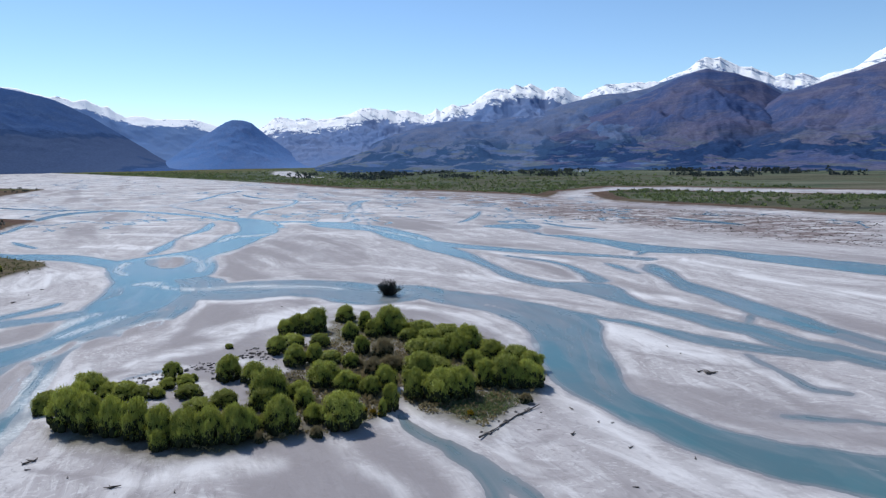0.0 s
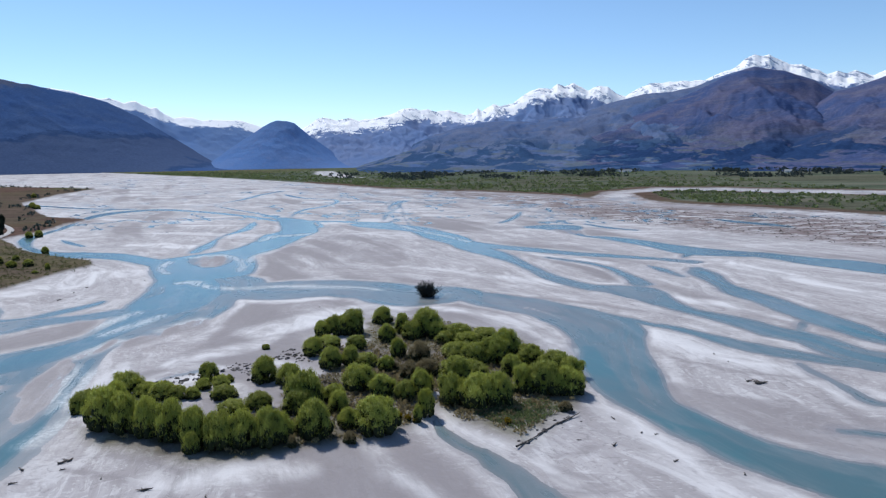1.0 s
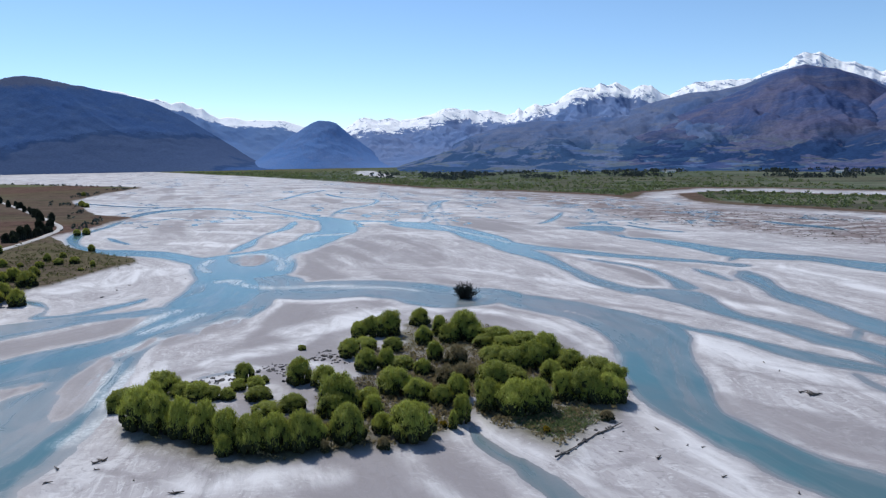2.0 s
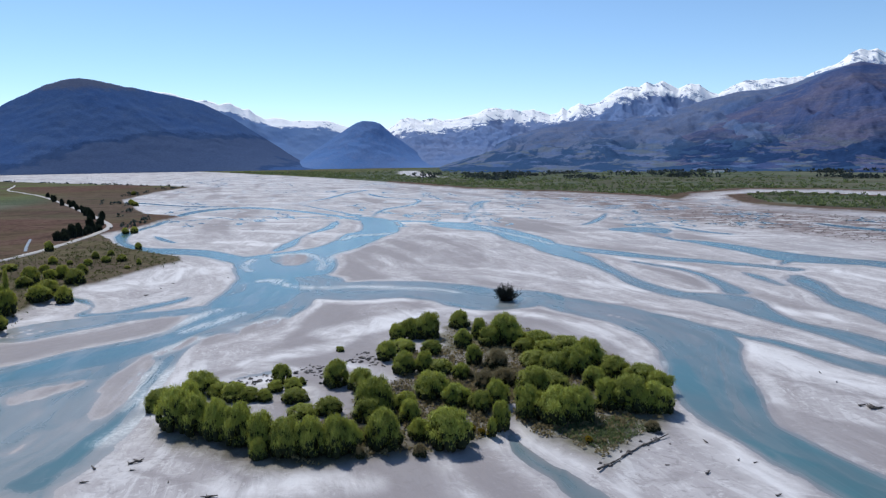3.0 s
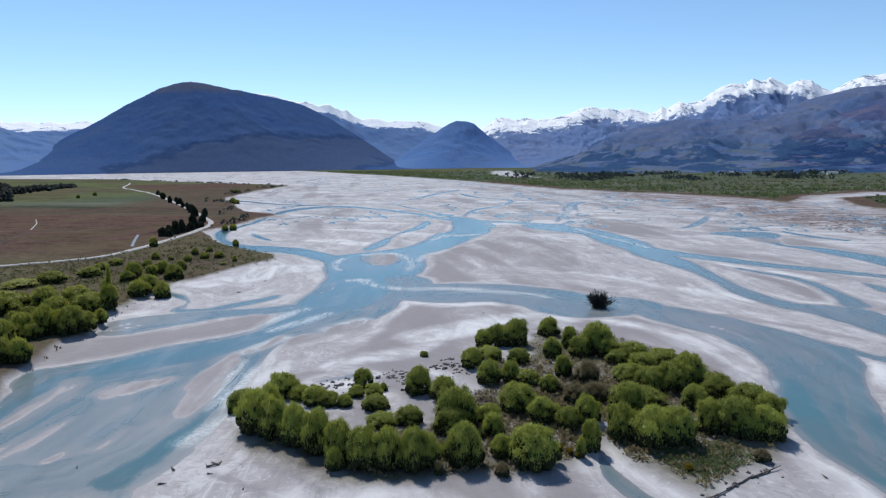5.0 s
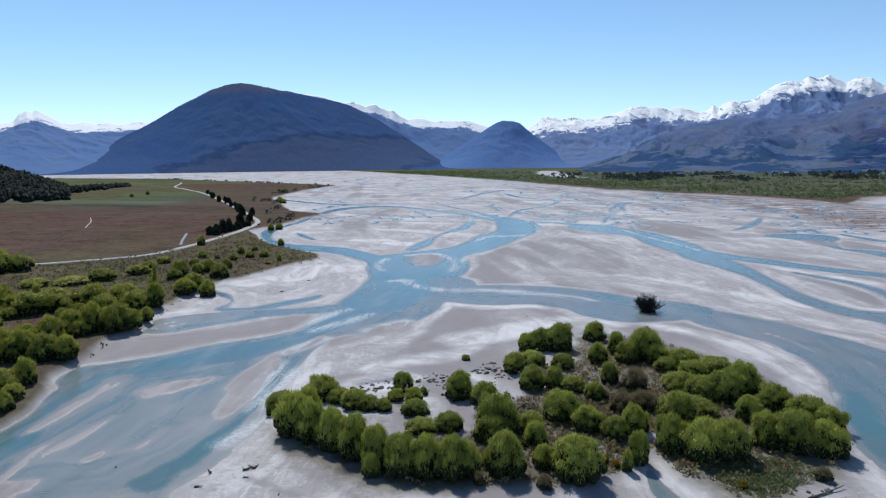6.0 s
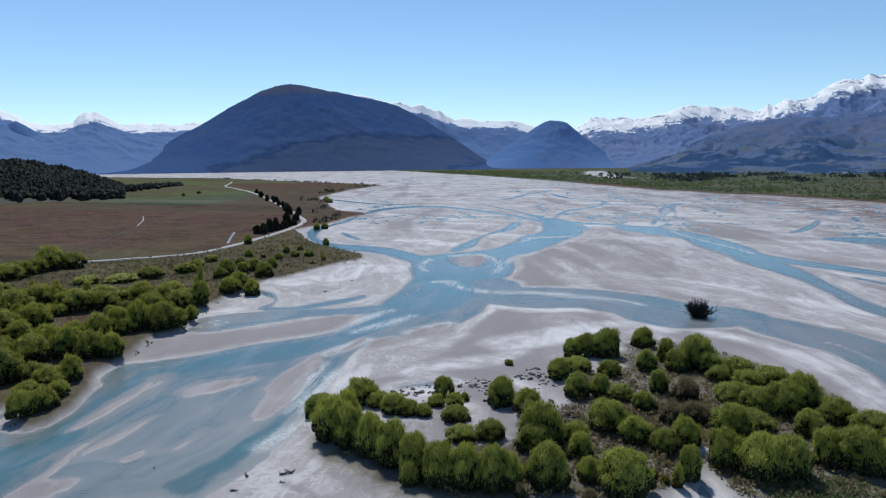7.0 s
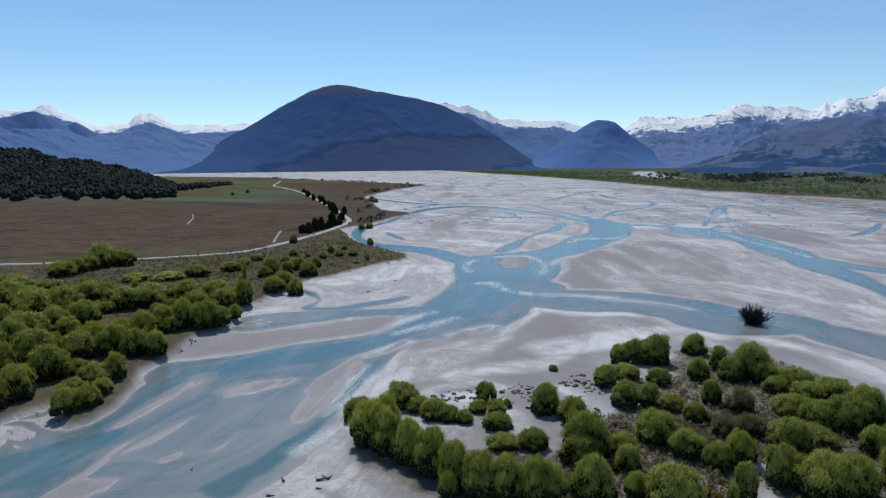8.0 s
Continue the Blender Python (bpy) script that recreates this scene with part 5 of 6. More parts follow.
BANK_TREES = [(-126.4, 97.8, 4.4, 4.2), (-123.6, 92.8, 2.5, 4.2), (-132, 107.9, 5.2, 4.4), (-140, 119.8, 4.8, 4.1), (-135.8, 124.6, 3.7, 4.7), (-131.4, 126.8, 4, 4.1), (-127.4, 128.7, 3.2, 3.7), (-126.2, 109.8, 2.8, 2.8), (-120.6, 109.3, 3.3, 2.7), (-120, 113.2, 2.7, 3.4), (-119.2, 103.7, 2.8, 1.9), (-111.6, 97.3, 3, 2.9), (-110.7, 100.4, 2.5, 2.6), (-114.2, 105.9, 2.3, 2), (-144.8, 146.3, 3.9, 4.5), (-141.9, 150.4, 3.4, 5.4), (-137.4, 152.9, 4.1, 4.8), (-135.6, 156, 3.1, 3.5), (-138.4, 163.7, 2.3, 2.6), (-157.4, 168.8, 4.3, 3.8), (-152.5, 175.2, 5.2, 3.8), (-149.7, 179.1, 3.2, 5.2), (-177.8, 161.1, 6.2, 4.5), (-174.6, 168.2, 7, 4.4)]
BANK_TREES += [(-167.2, 174.1, 5.4, 4.7), (-165.4, 183.6, 5.5, 3.8), (-190.7, 164.7, 3.9, 4.2), (-166.3, 125.2, 5.4, 4.6), (-169.4, 134.6, 4.9, 3.8), (-160.7, 131.6, 3.9, 3.2), (-159.8, 117.2, 4.5, 5), (-147.2, 114.3, 4.8, 4.8), (-168.3, 141.6, 4.2, 4.7), (-195.8, 145.4, 7.3, 5.1), (-194.2, 153.2, 6.5, 4.5), (-193.7, 161.5, 5.7, 4.7), (-208.7, 146.9, 6.7, 5.4), (-182.5, 128.2, 4.3, 4.8), (-142.9, 138.1, 4.4, 4.3), (-145, 133.8, 3.7, 3.6), (-142.2, 145.8, 3.1, 2.8), (-141.1, 103.6, 3.9, 5.2), (-248.7, 190.2, 6, 4.3), (-250.9, 196.7, 5, 4.3), (-256.8, 213.2, 7.6, 6.4), (-252.8, 219, 6.4, 4.7), (-253.9, 205.6, 5.1, 4.1), (-251.6, 173.1, 4.8, 2.4)]
BANK_TREES += [(-213.8, 193.8, 5.3, 2.1), (-207.3, 202.8, 6.3, 2), (-203.5, 212.5, 5.4, 3), (-143.1, 125.9, 3.8, 4.6), (-158, 110.1, 4.9, 5.3), (-194.9, 131.2, 5.2, 5.5), (-135.8, 96.4, 3.6, 4.5), (-221.6, 167.7, 5.1, 3), (-236.9, 166, 5.3, 3.1)]
TERRACE_SHRUBS = [(-181.6, 227.1, 3.4, 5.3), (-178.7, 233.2, 2.4, 3.8), (-166.4, 229.7, 3.7, 4.6), (-158.7, 206.5, 3.8, 4.7), (-155, 198.4, 3.8, 4.4), (-148.7, 200.6, 2.9, 4.5), (-179.6, 221.8, 3.1, 3.2), (-178.8, 239.8, 2.6, 4.2), (-196.2, 252.3, 1.9, 2.6), (-177.4, 248.5, 2.2, 3.2), (-188.1, 278.1, 2, 2.3), (-182.6, 280.9, 2.2, 2.5), (-170.3, 273.6, 1.2, 2.1), (-168.5, 262.8, 1.4, 1), (-206.6, 270.3, 2, 2.8), (-199.8, 271.4, 1.5, 1.5), (-212, 253, 2.9, 2.4), (-208.2, 240.7, 2.8, 2.5), (-199.2, 297.9, 1.6, 2.1), (-199.5, 287.4, 1.6, 2.7), (-189.9, 269.2, 1.7, 2.3), (-201, 227, 4.4, 2.9)]
POPLARS = [(-152, 182.2, 1.4, 10.9), (-151.5, 179.6, 1.9, 7.5), (-192.7, 166.5, 2.3, 6.2), (-199.2, 163.7, 2.3, 6.5), (-184.9, 170.4, 2.4, 6.2)]
rng = random.Random(7)
plant(bank_willows, BANK_TREES, 3, swell=0.94, rise=1.2)
UNDERSTOREY = [(-150, 172), (-178, 180), (-205, 176), (-225, 160), (-222, 128), (-185, 118), (-160, 112), (-138, 118), (-140, 140)]
low = []
for k in range(900):
    x, y, r = rng.uniform(-225, -138), rng.uniform(112, 180), rng.uniform(1.2, 2.6)
    a = np.array([x]), np.array([y])
    if shape_distance(*a, UNDERSTOREY)[0] < 0 and shape_distance(*a, CLEARING)[0] > 2 and all(math.hypot(x - t[0], y - t[1]) > 0.75 * (r + t[2]) for t in BANK_TREES + low):
        low.append((x, y, r, r * rng.uniform(0.9, 1.5)))
plant(bank_willows, low, 4)
plant(bank_willows, TERRACE_SHRUBS, 8)
plant(bank_willows, [(x, y, r, 1.5 * r) for x, y, r in [(-258, 398, 2.2), (-205, 328, 2.0), (-238, 308, 2.6), (-254, 401, 2.4), (-418, 653, 3.0), (-424, 660, 3.4), (-411, 648, 2.6), (-671, 713, 2.6), (-700, 771, 3.0), (-545, 852, 3.2)]], 9)
remove(bank_willows)

poplars = [make_tree("poplar_tree", 300 + k, "slender upright green poplar above the willow thicket", "tree", "poplars in the thicket", (BANK_WILLOW, WILLOW_SHADE_CORE), leaves=2600, narrow=0.6) for k in range(2)]
plant(poplars, POPLARS, 10)
remove(poplars)

pines = [make_tree("dark_pine", 320 + k, "dark green pine in the row beside the gravel road", "tree", "pines along the road", (PINE, PINE_DARK), leaves=1600, length=0.12, width=0.04, narrow=0.8) for k in range(3)]
PINE_ROW = [(-267, 357), (-272, 366), (-271, 370), (-273, 377), (-278, 390), (-282, 401), (-290, 416), (-304, 440), (-338, 484), (-368, 519), (-394, 548), (-423, 581), (-456, 618), (-488, 651), (-542, 710), (-572, 744), (-620, 794)]
plant(pines, [(x + rng.uniform(-5, 3), y + rng.uniform(-4, 4), r, r * rng.uniform(1.2, 2.2)) for x, y in PINE_ROW for k in range(2 + 2 * (y < 560)) for r in [rng.uniform(1.5, 3.2)]], 11)
remove(pines)

dry = [make_tree("dry_shrub", 340 + k, "leafless brownish shrub among the island willows", "shrub", "dry shrubs", (DRY_LEAF, WILLOW_SHADE_CORE), leaves=2600, length=0.13, width=0.014, core=0.7, flare=0.8) for k in range(2)]
plant(dry, [(-12.7, 147.1, 2.5, 3.2), (-10.5, 137, 2.6, 2.6), (-13.7, 135.5, 2.3, 2.4), (-27.4, 101.7, 0.8, 1.5), (-19.3, 103.8, 1.1, 1.4), (13.6, 117.8, 1.2, 1.3), (-28.4, 107.6, 1.4, 1.8), (-17.5, 140, 1.6, 1.6)], 12)
remove(dry)


def twig_bush(seed, twigs=230):
    """A fan of bare branching twigs rising from one foot."""
    rng = random.Random(seed)
    verts, faces = [], []

    def twig(a, b, w):
        side = (b - a).cross(Vector((rng.gauss(0, 1), rng.gauss(0, 1), rng.gauss(0, 1)))).normalized() * w
        k = len(verts)
        verts.extend([tuple(a + side), tuple(b), tuple(a - side), tuple(a + (b - a).cross(side).normalized() * w)])
        faces.extend([(k, k + 1, k + 2), (k + 2, k + 1, k + 3), (k + 3, k + 1, k)])

    for k in range(twigs):
        turn, lean = rng.uniform(0, math.tau), math.radians(rng.triangular(0, 70, 46))
        d = Vector((math.cos(turn) * math.sin(lean), math.sin(turn) * math.sin(lean), math.cos(lean)))
        a = Vector((rng.gauss(0, 0.16), rng.gauss(0, 0.16), -0.05))
        b = a + d * rng.uniform(0.7, 1.12)
        twig(a, b, 0.022)
        for j in range(9):
            f = a.lerp(b, rng.uniform(0.3, 0.95))
            twig(f, f + (d + Vector((rng.gauss(0, 0.45), rng.gauss(0, 0.45), rng.gauss(0.25, 0.4)))).normalized() * rng.uniform(0.12, 0.34), 0.012)
    return array_mesh("crown", np.array(verts), np.array(faces), GREY_LEAF, shade=False)


bush = tagged(new("flood_bush"), "dark grey twiggy bush standing alone in the shallow water", "shrub")
bush.matrix_basis = pose(-17, 219, float(heights([-17], [219])[0])) @ Matrix.Diagonal((4.4, 4.4, 5.0, 1))
part("trunk", trunk_mesh(361, 0.5, 0.06, 0.6), bush)
part("crown", twig_bush(360), bush)
small = [make_tree("low_shrub", 365, "low green shrub on the bare silt", "shrub", "", (WILLOW, WILLOW_SHADE_CORE), leaves=1500, length=0.12, width=0.03)]
plant(small, [(-48, 157, 1.1, 1.0)], 14)
remove(small)


# ---- woods and scrub that nobody could count ----
def clump_stuff(name, label, category, spots, material, seed, leaves=26, rise=1.0):
    """Many small plants in one mesh: tufts of leaf blades about each spot (x, y, z, radius, height)."""
    rng = np.random.default_rng(seed)
    s = np.repeat(np.array(spots), leaves, axis=0)
    n = len(s)
    d = rng.normal(size=(n, 3))
    d /= np.linalg.norm(d, axis=1)[:, None]
    p = d * s[:, 3:4] * rng.uniform(0.7, 1, n)[:, None]
    p[:, 2] = (d[:, 2] * 0.5 + 0.5) * s[:, 4]
    p += s[:, :3]
    out = d * np.array([1, 1, rise]) + np.array([0, 0, 0.6 * rise])
    out /= np.linalg.norm(out, axis=1)[:, None]
    side = np.cross(out, rng.normal(size=(n, 3)))
    side /= np.linalg.norm(side, axis=1)[:, None]
    ln, wd = s[:, 3:4] * rng.uniform(0.5, 0.9, (n, 1)), s[:, 3:4] * rng.uniform(0.3, 0.5, (n, 1))
    v = np.stack([p - out * ln * 0.4, p + side * wd, p + out * ln, p - side * wd], 1).reshape(-1, 3)
    me = array_mesh(name, v, np.arange(4 * n).reshape(-1, 4), material, shade=False)
    return tagged(new(name, me), label, category, kind="stuff")


def far_scrub():
    rng = np.random.default_rng(5)
    spots = []
    x, y = rng.uniform(-1500, 420, 160000), rng.uniform(420, 2600, 160000)
    ld = np.minimum(shape_distance(x, y, FAR_LAND), shape_distance(x, y, RIGHT_LAND))
    r = np.hypot(x, y)
    thick = fbm(x / 160, y / 90, 3, 19) * 0.5 + 0.5
    keep = (ld < -21) & (rng.uniform(0, 1, len(x)) < (np.exp(ld / 120) * 0.9 + 0.1 * thick) * (0.2 + 0.8 * smooth(fbm(x / 130, y / 45, 4, 29), -0.08, 0.1))) & (rng.uniform(0, 1, len(x)) < 900 / r)
    keep &= np.abs(np.degrees(np.arctan2(x, y)) + 14) < 50
    keep &= stroke_distance(x, y, FAR_RIVER, 60.0) > 10
    x, y = x[keep][:7000], y[keep][:7000]
    rr = rng.uniform(0.7, 1.6, len(x)) * (1 + np.hypot(x, y) / 2500) * (1 + 0.5 * (rng.uniform(0, 1, len(x)) > 0.85))
    return np.stack([x, y, np.full(len(x), 0.9), rr, rr * rng.uniform(0.6, 1.1, len(x))], -1)


clump_stuff("far_scrub", "bright green willow scrub along the far river bank", "scrub", far_scrub(), SCRUB, 6, leaves=16)


def forest_spots():
    """Trees up the hill's flank and in a grove that runs out along its foot."""
    rng = np.random.default_rng(8)
    az, u = rng.uniform(-64.5, -47.4, 7000), rng.uniform(0, 1.02, 7000) ** 0.8
    top = EYE + 1260 * np.tan(np.radians(np.interp(az, [a for a, e in HILL], [e for a, e in HILL])))
    r = 930 + 330 * u + 30 * fbm(az * 1.3, az * 0, 3, 4)
    z = np.maximum(top - 8, 0) * np.clip(u, 0, 1) ** 0.9 - 1.0
    h = rng.uniform(7, 13, len(az)) * (1 + 0.25 * fbm(az * 2, u * 6, 3, 14))
    gaz = rng.uniform(-47.8, -43.6, 260)
    gr = 1180 + 75 * (gaz + 47.8) + rng.normal(0, 40, 260)
    az, r, z, h = np.append(az, gaz), np.append(r, gr), np.append(z, np.full(260, 0.5)), np.append(h, rng.uniform(7, 12, 260) * (1 - (gaz + 47.8) / 9))
    a = np.radians(az)
    return np.stack([r * np.sin(a), r * np.cos(a), z, rng.uniform(2.6, 4.6, len(az)), h], -1)


def crown_stuff(name, label, category, spots, material, seed):
    """Many full crowns in one mesh: a ragged dome of four rings each."""
    rng = np.random.default_rng(seed)
    s = np.array(spots)
    n, k = len(s), 8
    rings = []
    for low, wide in ((0.0, 0.8), (0.34, 1.0), (0.66, 0.8), (0.9, 0.42)):
        a = np.arange(k) * math.tau / k + rng.uniform(0, 6, (n, 1))
        rr = s[:, 3:4] * wide * rng.uniform(0.7, 1.25, (n, k))
        rings.append(np.stack([s[:, 0:1] + rr * np.cos(a), s[:, 1:2] + rr * np.sin(a), s[:, 2:3] + s[:, 4:5] * (low + rng.uniform(-0.07, 0.07, (n, k)))], -1))
    v = np.stack(rings, 1)
    base = (np.arange(n) * 4 * k)[:, None, None]
    i, j = np.arange(3)[None, :, None] * k, np.arange(k)[None, None, :]
    q = np.stack([base + i + j, base + i + (j + 1) % k, base + i + k + (j + 1) % k, base + i + k + j], -1).reshape(-1, 4)
    cap = np.arange(n)[:, None] * 4 * k + 3 * k
    q = np.concatenate([q, cap + np.array([0, 1, 2, 3]), cap + np.array([0, 3, 4, 7]), cap + np.array([4, 5, 6, 7])])
    me = array_mesh(name, v.reshape(-1, 3), q, material)
    return tagged(new(name, me), label, category, kind="stuff")


crown_stuff("pine_forest", "dense dark pine forest covering a low hill", "forest", forest_spots(), PINE_DARK, 9)


# ---- road, drain, drift wood, stones ----
def ribbon(name, label, category, rows, width, material, lift):
    p = curve_points([(x, y, width) for x, y in rows])
    v, base = [], heights(p[:, 0], p[:, 1])
    for i, q in enumerate(p):
        d = p[min(i + 1, len(p) - 1)] - p[max(i - 1, 0)]
        n = Vector((-d[1], d[0], 0)).normalized()
        for k, h in ((-0.5, -0.4), (-0.42, 0.0), (0.0, 0.06), (0.42, 0.0), (0.5, -0.4)):
            v.append((q[0] + n.x * width * k, q[1] + n.y * width * k, base[i] + lift + h))
    me = array_mesh(name, np.array(v), grid_quads(len(p), 5), material)
    return tagged(new(name, me), label, category, kind="structure")


ROAD = [(-305, 188), (-297, 196), (-287, 204), (-276, 216), (-262, 230), (-248, 248), (-236, 270), (-240, 302), (-257, 351), (-272, 393), (-293, 434), (-324, 471), (-382, 536), (-497, 660), (-651, 821), (-758, 917), (-870, 1019), (-979, 1158), (-1062, 1260)]
ribbon("road", "pale gravel road curving through the brown flats", "road", ROAD, 3.7, GRAVEL, 0.35)
ribbon("drain", "narrow water-filled drain in the brown marsh", "ditch", [(-249, 306), (-264, 325), (-289, 358)], 1.7, WATER, 0.05)
ribbon("track", "short pale farm track across the marsh", "track", [(-380, 370), (-412, 405), (-445, 436)], 0.75, GRAVEL, 0.3)


ribbon("ditch", "dark wet ditch across the brown marsh", "ditch", [(-400, 257), (-372, 252), (-343, 249)], 1.6, DEBRIS_MUD, 0.05)
ribbon("ditch", "dark wet ditch across the brown marsh", "ditch", [(-294, 258), (-321, 292), (-345, 324), (-374, 364)], 1.6, DEBRIS_MUD, 0.05)


def stone_mesh(seed):
    rng = random.Random(seed)
    bm = bmesh.new()
    bmesh.ops.create_icosphere(bm, subdivisions=2, radius=1.0)
    off = Vector((rng.uniform(0, 50), rng.uniform(0, 50), 0))
    for v in bm.verts:
        v.co *= 1 + 0.7 * noise.noise(v.co * 1.6 + off)
        v.co.z *= 0.62
    return bm_mesh("stone", bm, STONE, False)


stones = [stone_mesh(k) for k in range(4)]
rng = random.Random(21)
STONE_SPOTS = [(-60, 132), (-58, 134), (-56, 135), (-54, 137), (-51, 142), (-49, 144), (-46, 139), (-44, 137), (-43, 153), (-41, 151), (-39, 153), (-37, 147), (-31, 136), (-29, 132), (-26, 128)]
EDGE_SPOTS = [(7, 105.5), (9.5, 108.8), (12, 112), (14.5, 115.2), (14, 119)]
for x, y in STONE_SPOTS + EDGE_SPOTS:
    loose = 0.4 if (x, y) in EDGE_SPOTS else 1.0
    offs = [(x + rng.gauss(0, 1.8) * loose, y + rng.gauss(0, 2.2) * loose) for k in range(int(13 * loose))]
    for (px, py), pz in zip(offs, heights([o[0] for o in offs], [o[1] for o in offs])):
        r = rng.uniform(0.10, 0.30) * rng.choice((1, 1, 1.8))
        ob = new("stone", rng.choice(stones))
        ob.matrix_basis = pose(px, py, pz + 0.1 * r, 0, 0, rng.uniform(0, 360)) @ Matrix.Diagonal((r, r * rng.uniform(0.6, 1.3), r, 1))
        tagged(ob, "dark wet stone lying on pale silt beside the island", "stone", "stones on the island")


def drift(seed, length, branches=True):
    """A stranded log with a root plate and a few broken branches."""
    rng = random.Random(seed)
    bm = bmesh.new()
    a = Vector((-length / 2, 0, 0.12))
    for k in range(4):
        b = a + Vector((length / 4, rng.uniform(-0.12, 0.12) * length / 4, rng.uniform(-0.02, 0.05)))
        limb(bm, a, b, 0.17 - 0.03 * k, 0.14 - 0.03 * k, 7)
        if branches and rng.random() < 0.35:
            limb(bm, b, b + Vector((rng.uniform(-0.4, 0.6), rng.uniform(-0.5, 0.5), rng.uniform(0.05, 0.2))), 0.06, 0.02, 5)
        a = b
    for k in range(5 if branches else 0):
        limb(bm, (-length / 2, 0, 0.15), (-length / 2 - 0.2, rng.uniform(-0.35, 0.35), rng.uniform(0.0, 0.4)), 0.09, 0.03, 5)
    return bm_mesh("drift_log", bm, DRIFT)


logs = [drift(k, 1.25) for k in range(4)]
rng = random.Random(31)
LOG_SPOTS = [(50, 134, 1.5), (51, 133.4, 1.2), (49.3, 134.6, 1.1), (50.6, 134.4, 1.3), (51.8, 133.8, 1.0), (49.9, 133.6, 1.0), (-58.7, 96.8, 1.0), (-58.3, 98.2, 0.6), (-43.6, 88.1, 0.8), (-42.6, 88.4, 1.0), (-46.1, 202.2, 0.5), (19.3, 104.3, 0.9), (20.9, 115.7, 0.7), (26.7, 99.1, 0.7), (34.6, 95.5, 0.6), (23.8, 86.3, 0.6), (24.3, 109.7, 0.5), (26.4, 109.1, 0.5), (14.4, 106.0, 0.5), (-120.3, 250.5, 0.8), (-132.8, 235.3, 0.8), (-131.9, 225.5, 1.0), (-129.5, 213.7, 1.0), (48.7, 153.8, 0.7), (49.8, 147.8, 0.6), (-34.5, 87.0, 0.6), (-50.5, 91.6, 0.5)]
LOG_SPOTS += [(-37.6, 103.5, 0.5), (-63.6, 94.7, 1.0), (-58.8, 97.5, 1.0), (-61.6, 90.2, 0.8), (-57.4, 94.5, 0.6), (-77.0, 91.8, 0.6), (-110.2, 251.6, 0.7)]
LOG_SPOTS += [(x + 1.2, y - 0.8, 1.0) for x, y in STONE_SPOTS]
for (x, y, k), z in zip(LOG_SPOTS, heights([s[0] for s in LOG_SPOTS], [s[1] for s in LOG_SPOTS])):
    ob = new("drift_log", rng.choice(logs))
    ob.matrix_basis = pose(x, y, z, 0, 0, rng.uniform(0, 180)) @ Matrix.Diagonal((k, k, k, 1))
    tagged(ob, "weathered grey driftwood log stranded on the silt", "driftwood", "driftwood")


# ---- island floor: grass patch, gorse, undergrowth, broken edge ----
def scatter(seed, count, cx, cy, sx, sy, radius, shape=None, soil=False):
    rng = np.random.default_rng(seed)
    x, y = rng.normal(cx, sx, count), rng.normal(cy, sy, count)
    if shape:
        keep = shape_distance(x, y, shape) < -1
        x, y = x[keep], y[keep]
    if soil:
        keep = land_height(x, y)[2] > 0.5
        x, y = x[keep], y[keep]
    r = rng.uniform(*radius, len(x))
    return np.stack([x, y, heights(x, y), r, r * rng.uniform(0.8, 1.5, len(x))], -1)


PATCH = [(-4, 117), (6, 107), (14, 117), (12, 125), (2, 122)]
clump_stuff("grass_patch", "low green grass and herbs on the island's open corner", "grass", scatter(3, 2600, 5, 116, 5, 5, (0.12, 0.3), PATCH), SCRUB, 3, leaves=8)
clump_stuff("undergrowth", "brown and olive undergrowth between the island willows", "undergrowth", scatter(4, 5200, -12, 130, 16, 22, (0.2, 0.55), ISLAND, True), DRY_LEAF, 4, leaves=8)
clump_stuff("debris_strip", "dark flood debris strewn over the far gravel", "debris", scatter(5, 5200, 180, 400, 90, 110, (0.2, 0.7), MUD) * np.array([1, 1, 1, 1, 0.2]), DEBRIS, 5, leaves=5, rise=0.12)
clump_stuff("bank_grass", "olive tussock grass on the river terrace beside the road", "grass", scatter(6, 5200, -200, 235, 45, 80, (0.25, 0.7), FRINGE), TURF, 7, leaves=6)


def edge_scrub():
    """Low scrub along the outer edge of the western flats."""
    rng = np.random.default_rng(15)
    out = []
    line = [(-1950, 1980), *LEFT_LAND[:9]]
    for (ax, ay), (bx, by) in zip(line[:-1], line[1:]):
        n = int(math.hypot(bx - ax, by - ay) / 4)
        t = rng.uniform(0, 1, n)
        x, y = ax + (bx - ax) * t + rng.normal(-10, 12, n), ay + (by - ay) * t + rng.normal(-4, 12, n)
        keep = (fbm(x / 45, y / 45, 3, 5) > 0.05) & (shape_distance(x, y, LEFT_LAND) < -1)
        r = rng.uniform(0.8, 2.2, n)
        out.append(np.stack([x, y, np.full(n, 1.0), r, r * rng.uniform(0.9, 1.6, n)], -1)[keep])
    return np.concatenate(out)


clump_stuff("edge_scrub", "dark low scrub along the edge of the brown flats", "scrub", edge_scrub(), FAR_LEAF, 18, leaves=18)
gorse = [make_tree("gorse_bush", 370, "small gorse bush with yellow flowers on the island", "shrub", "gorse bushes", (GORSE, WILLOW_SHADE_CORE), leaves=900, length=0.12, width=0.04)]
plant(gorse, [(4.0, 111.5, 0.7, 0.9), (-11.8, 113, 0.7, 0.9), (-13.3, 114, 0.8, 1.0), (-10.5, 112.5, 0.5, 0.7)], 15)
remove(gorse)


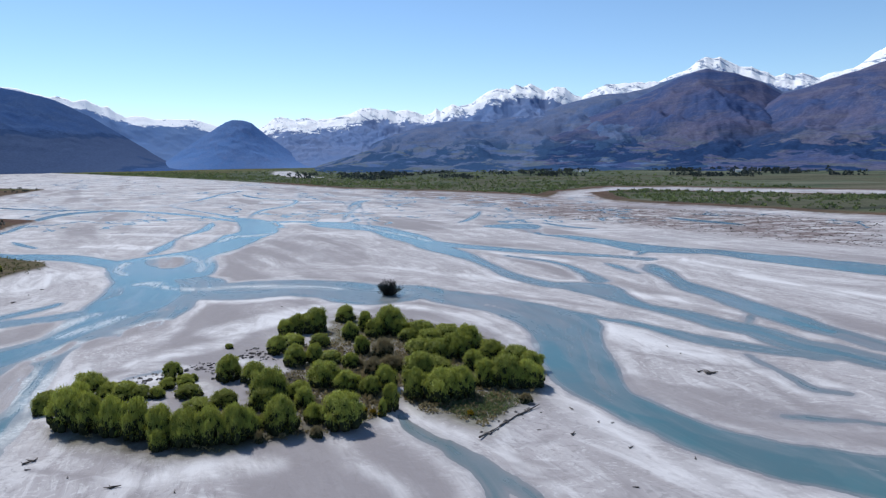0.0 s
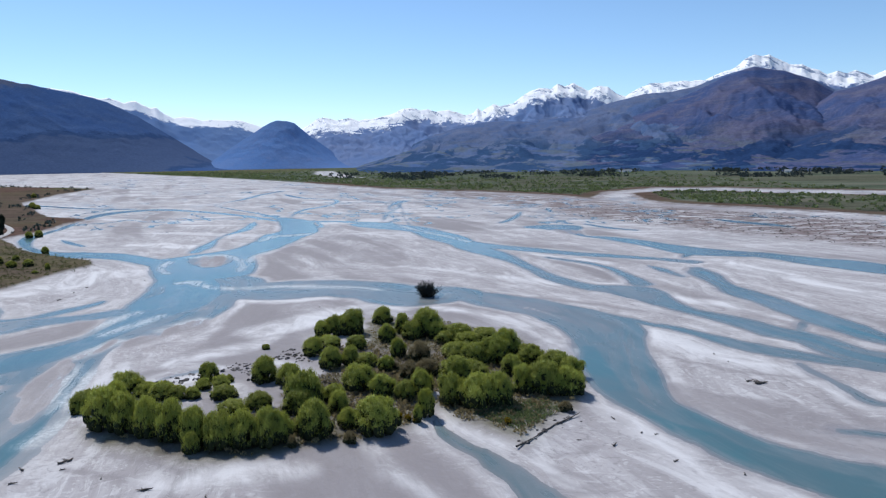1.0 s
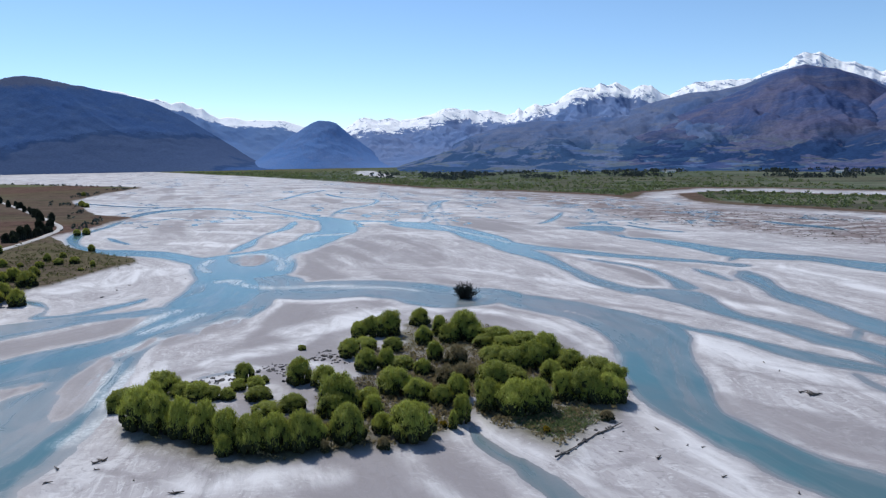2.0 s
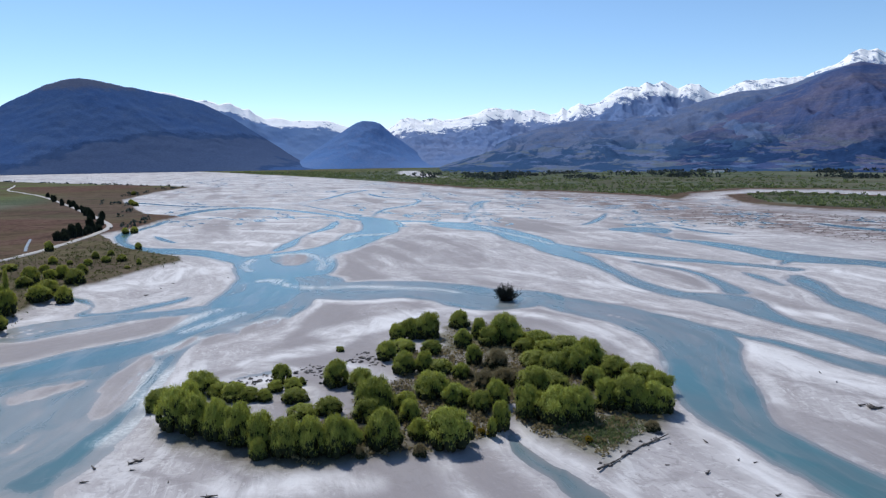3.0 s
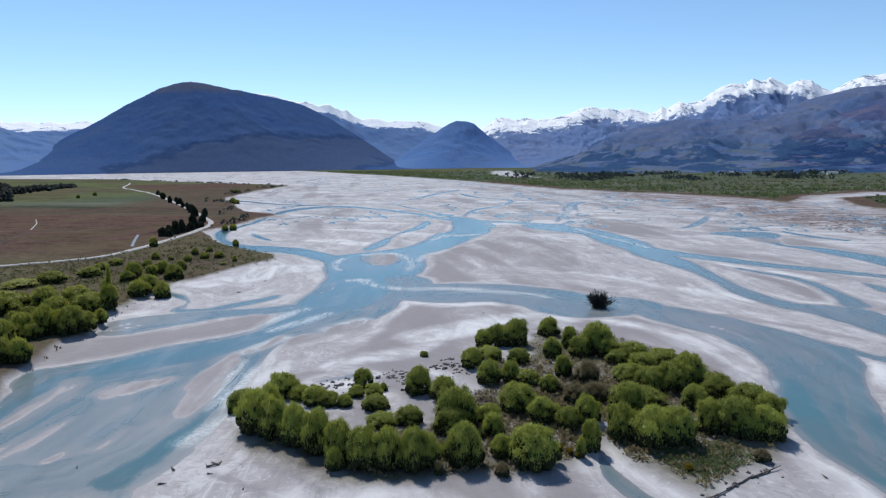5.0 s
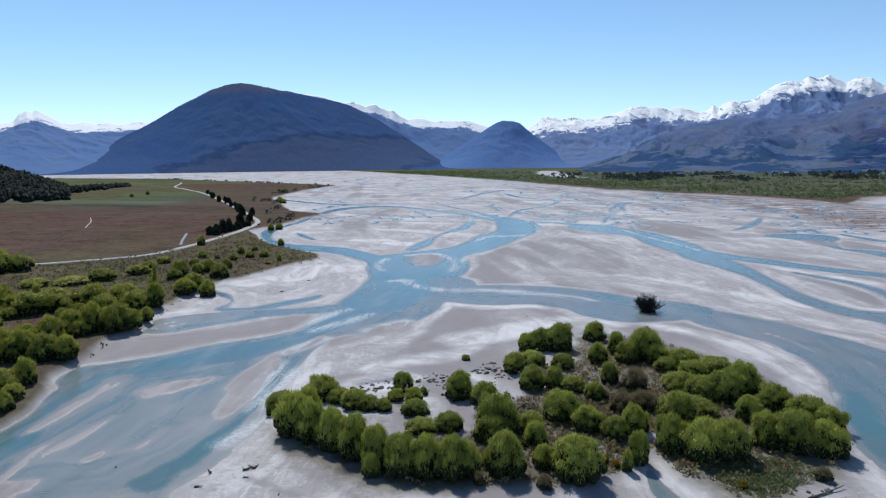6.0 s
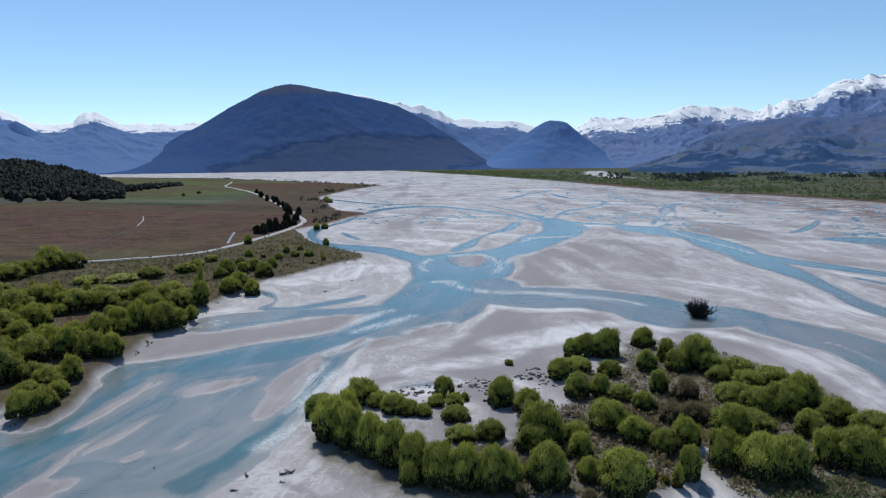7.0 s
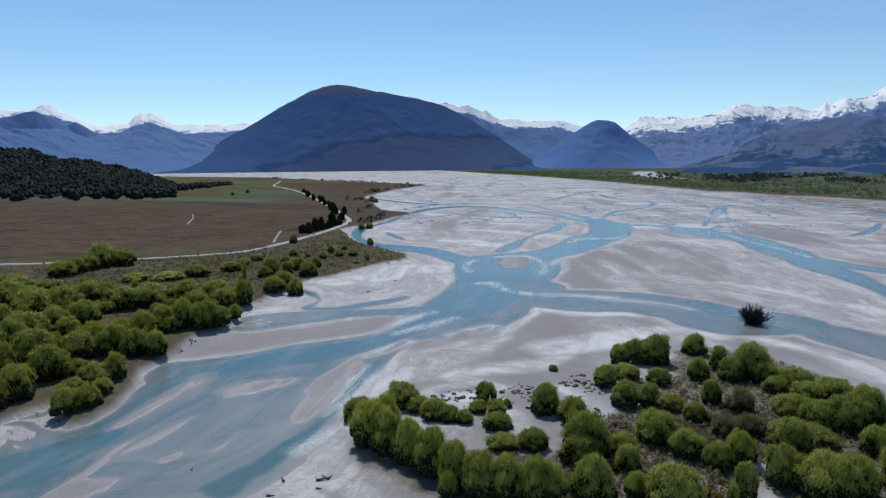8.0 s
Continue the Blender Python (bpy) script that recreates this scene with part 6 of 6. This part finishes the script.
long_logs = [drift(k, 6.5, False) for k in (41, 42)]
for x, y, turn, k in ((7.0, 105.4, 52, 0), (10.3, 109.8, 55, 1), (13.6, 114.0, 50, 0)):
    ob = new("drift_log", long_logs[k])
    ob.matrix_basis = pose(x, y, float(heights([x], [y])[0]), 0, 0, turn)
    tagged(ob, "long dark log stranded along the island's broken edge", "driftwood", "driftwood")


# ---- farm and shelter trees at the foot of the range ----
def far_trees():
    rng = np.random.default_rng(12)
    out = []
    for k in range(60):
        az, r = rng.uniform(-14, 33), rng.uniform(1380, 1980)
        n = rng.integers(2, 26)
        for j in range(n):
            a, rr = radians(az + rng.normal(0, 0.6)), r + rng.normal(0, 26)
            w = rng.uniform(2, 4.5)
            out.append((rr * math.sin(a), rr * math.cos(a), 0.8, w, w * rng.uniform(1.2, 2.2)))
    return np.array(out)


clump_stuff("shelter_trees", "dark shelter trees along the farmland below the range", "trees", far_trees(), FAR_LEAF, 12, leaves=20)


def farmhouse(x, y, turn, long, deep_):
    """A pale farm building with a pitched roof."""
    root = tagged(new("farmhouse"), "small white farmhouse with a grey pitched roof among trees", "house", "farm buildings")
    root.matrix_basis = pose(x, y, 0.9, 0, 0, turn)
    bm = bmesh.new()
    bmesh.ops.create_cube(bm, size=1.0, matrix=Matrix.LocRotScale((0, 0, 2.0), None, (long, deep_, 4.0)))
    part("wall", bm_mesh("wall", bm, WHITE, False), root)
    bm = bmesh.new()
    pts = [bm.verts.new((sx * (long / 2 + 0.4), sy * (deep_ / 2 + 0.4), 3.95)) for sx, sy in ((-1, -1), (1, -1), (1, 1), (-1, 1))]
    top = [bm.verts.new((sx * (long / 2 + 0.4), 0, 4 + deep_ * 0.35)) for sx in (-1, 1)]
    for f in ((pts[0], pts[1], top[1], top[0]), (pts[2], pts[3], top[0], top[1]), (pts[1], pts[2], top[1]), (pts[3], pts[0], top[0]), tuple(pts[::-1])):
        bm.faces.new(f)
    part("roof", bm_mesh("roof", bm, ROOF, False), root, "grey iron roof")


for x, y, turn, long, deep_ in ((345, 1760, 10, 22, 9), (330, 1790, 60, 14, 8), (640, 1560, -20, 15, 8), (150, 1820, 0, 14, 8)):
    farmhouse(x, y, turn, long, deep_)
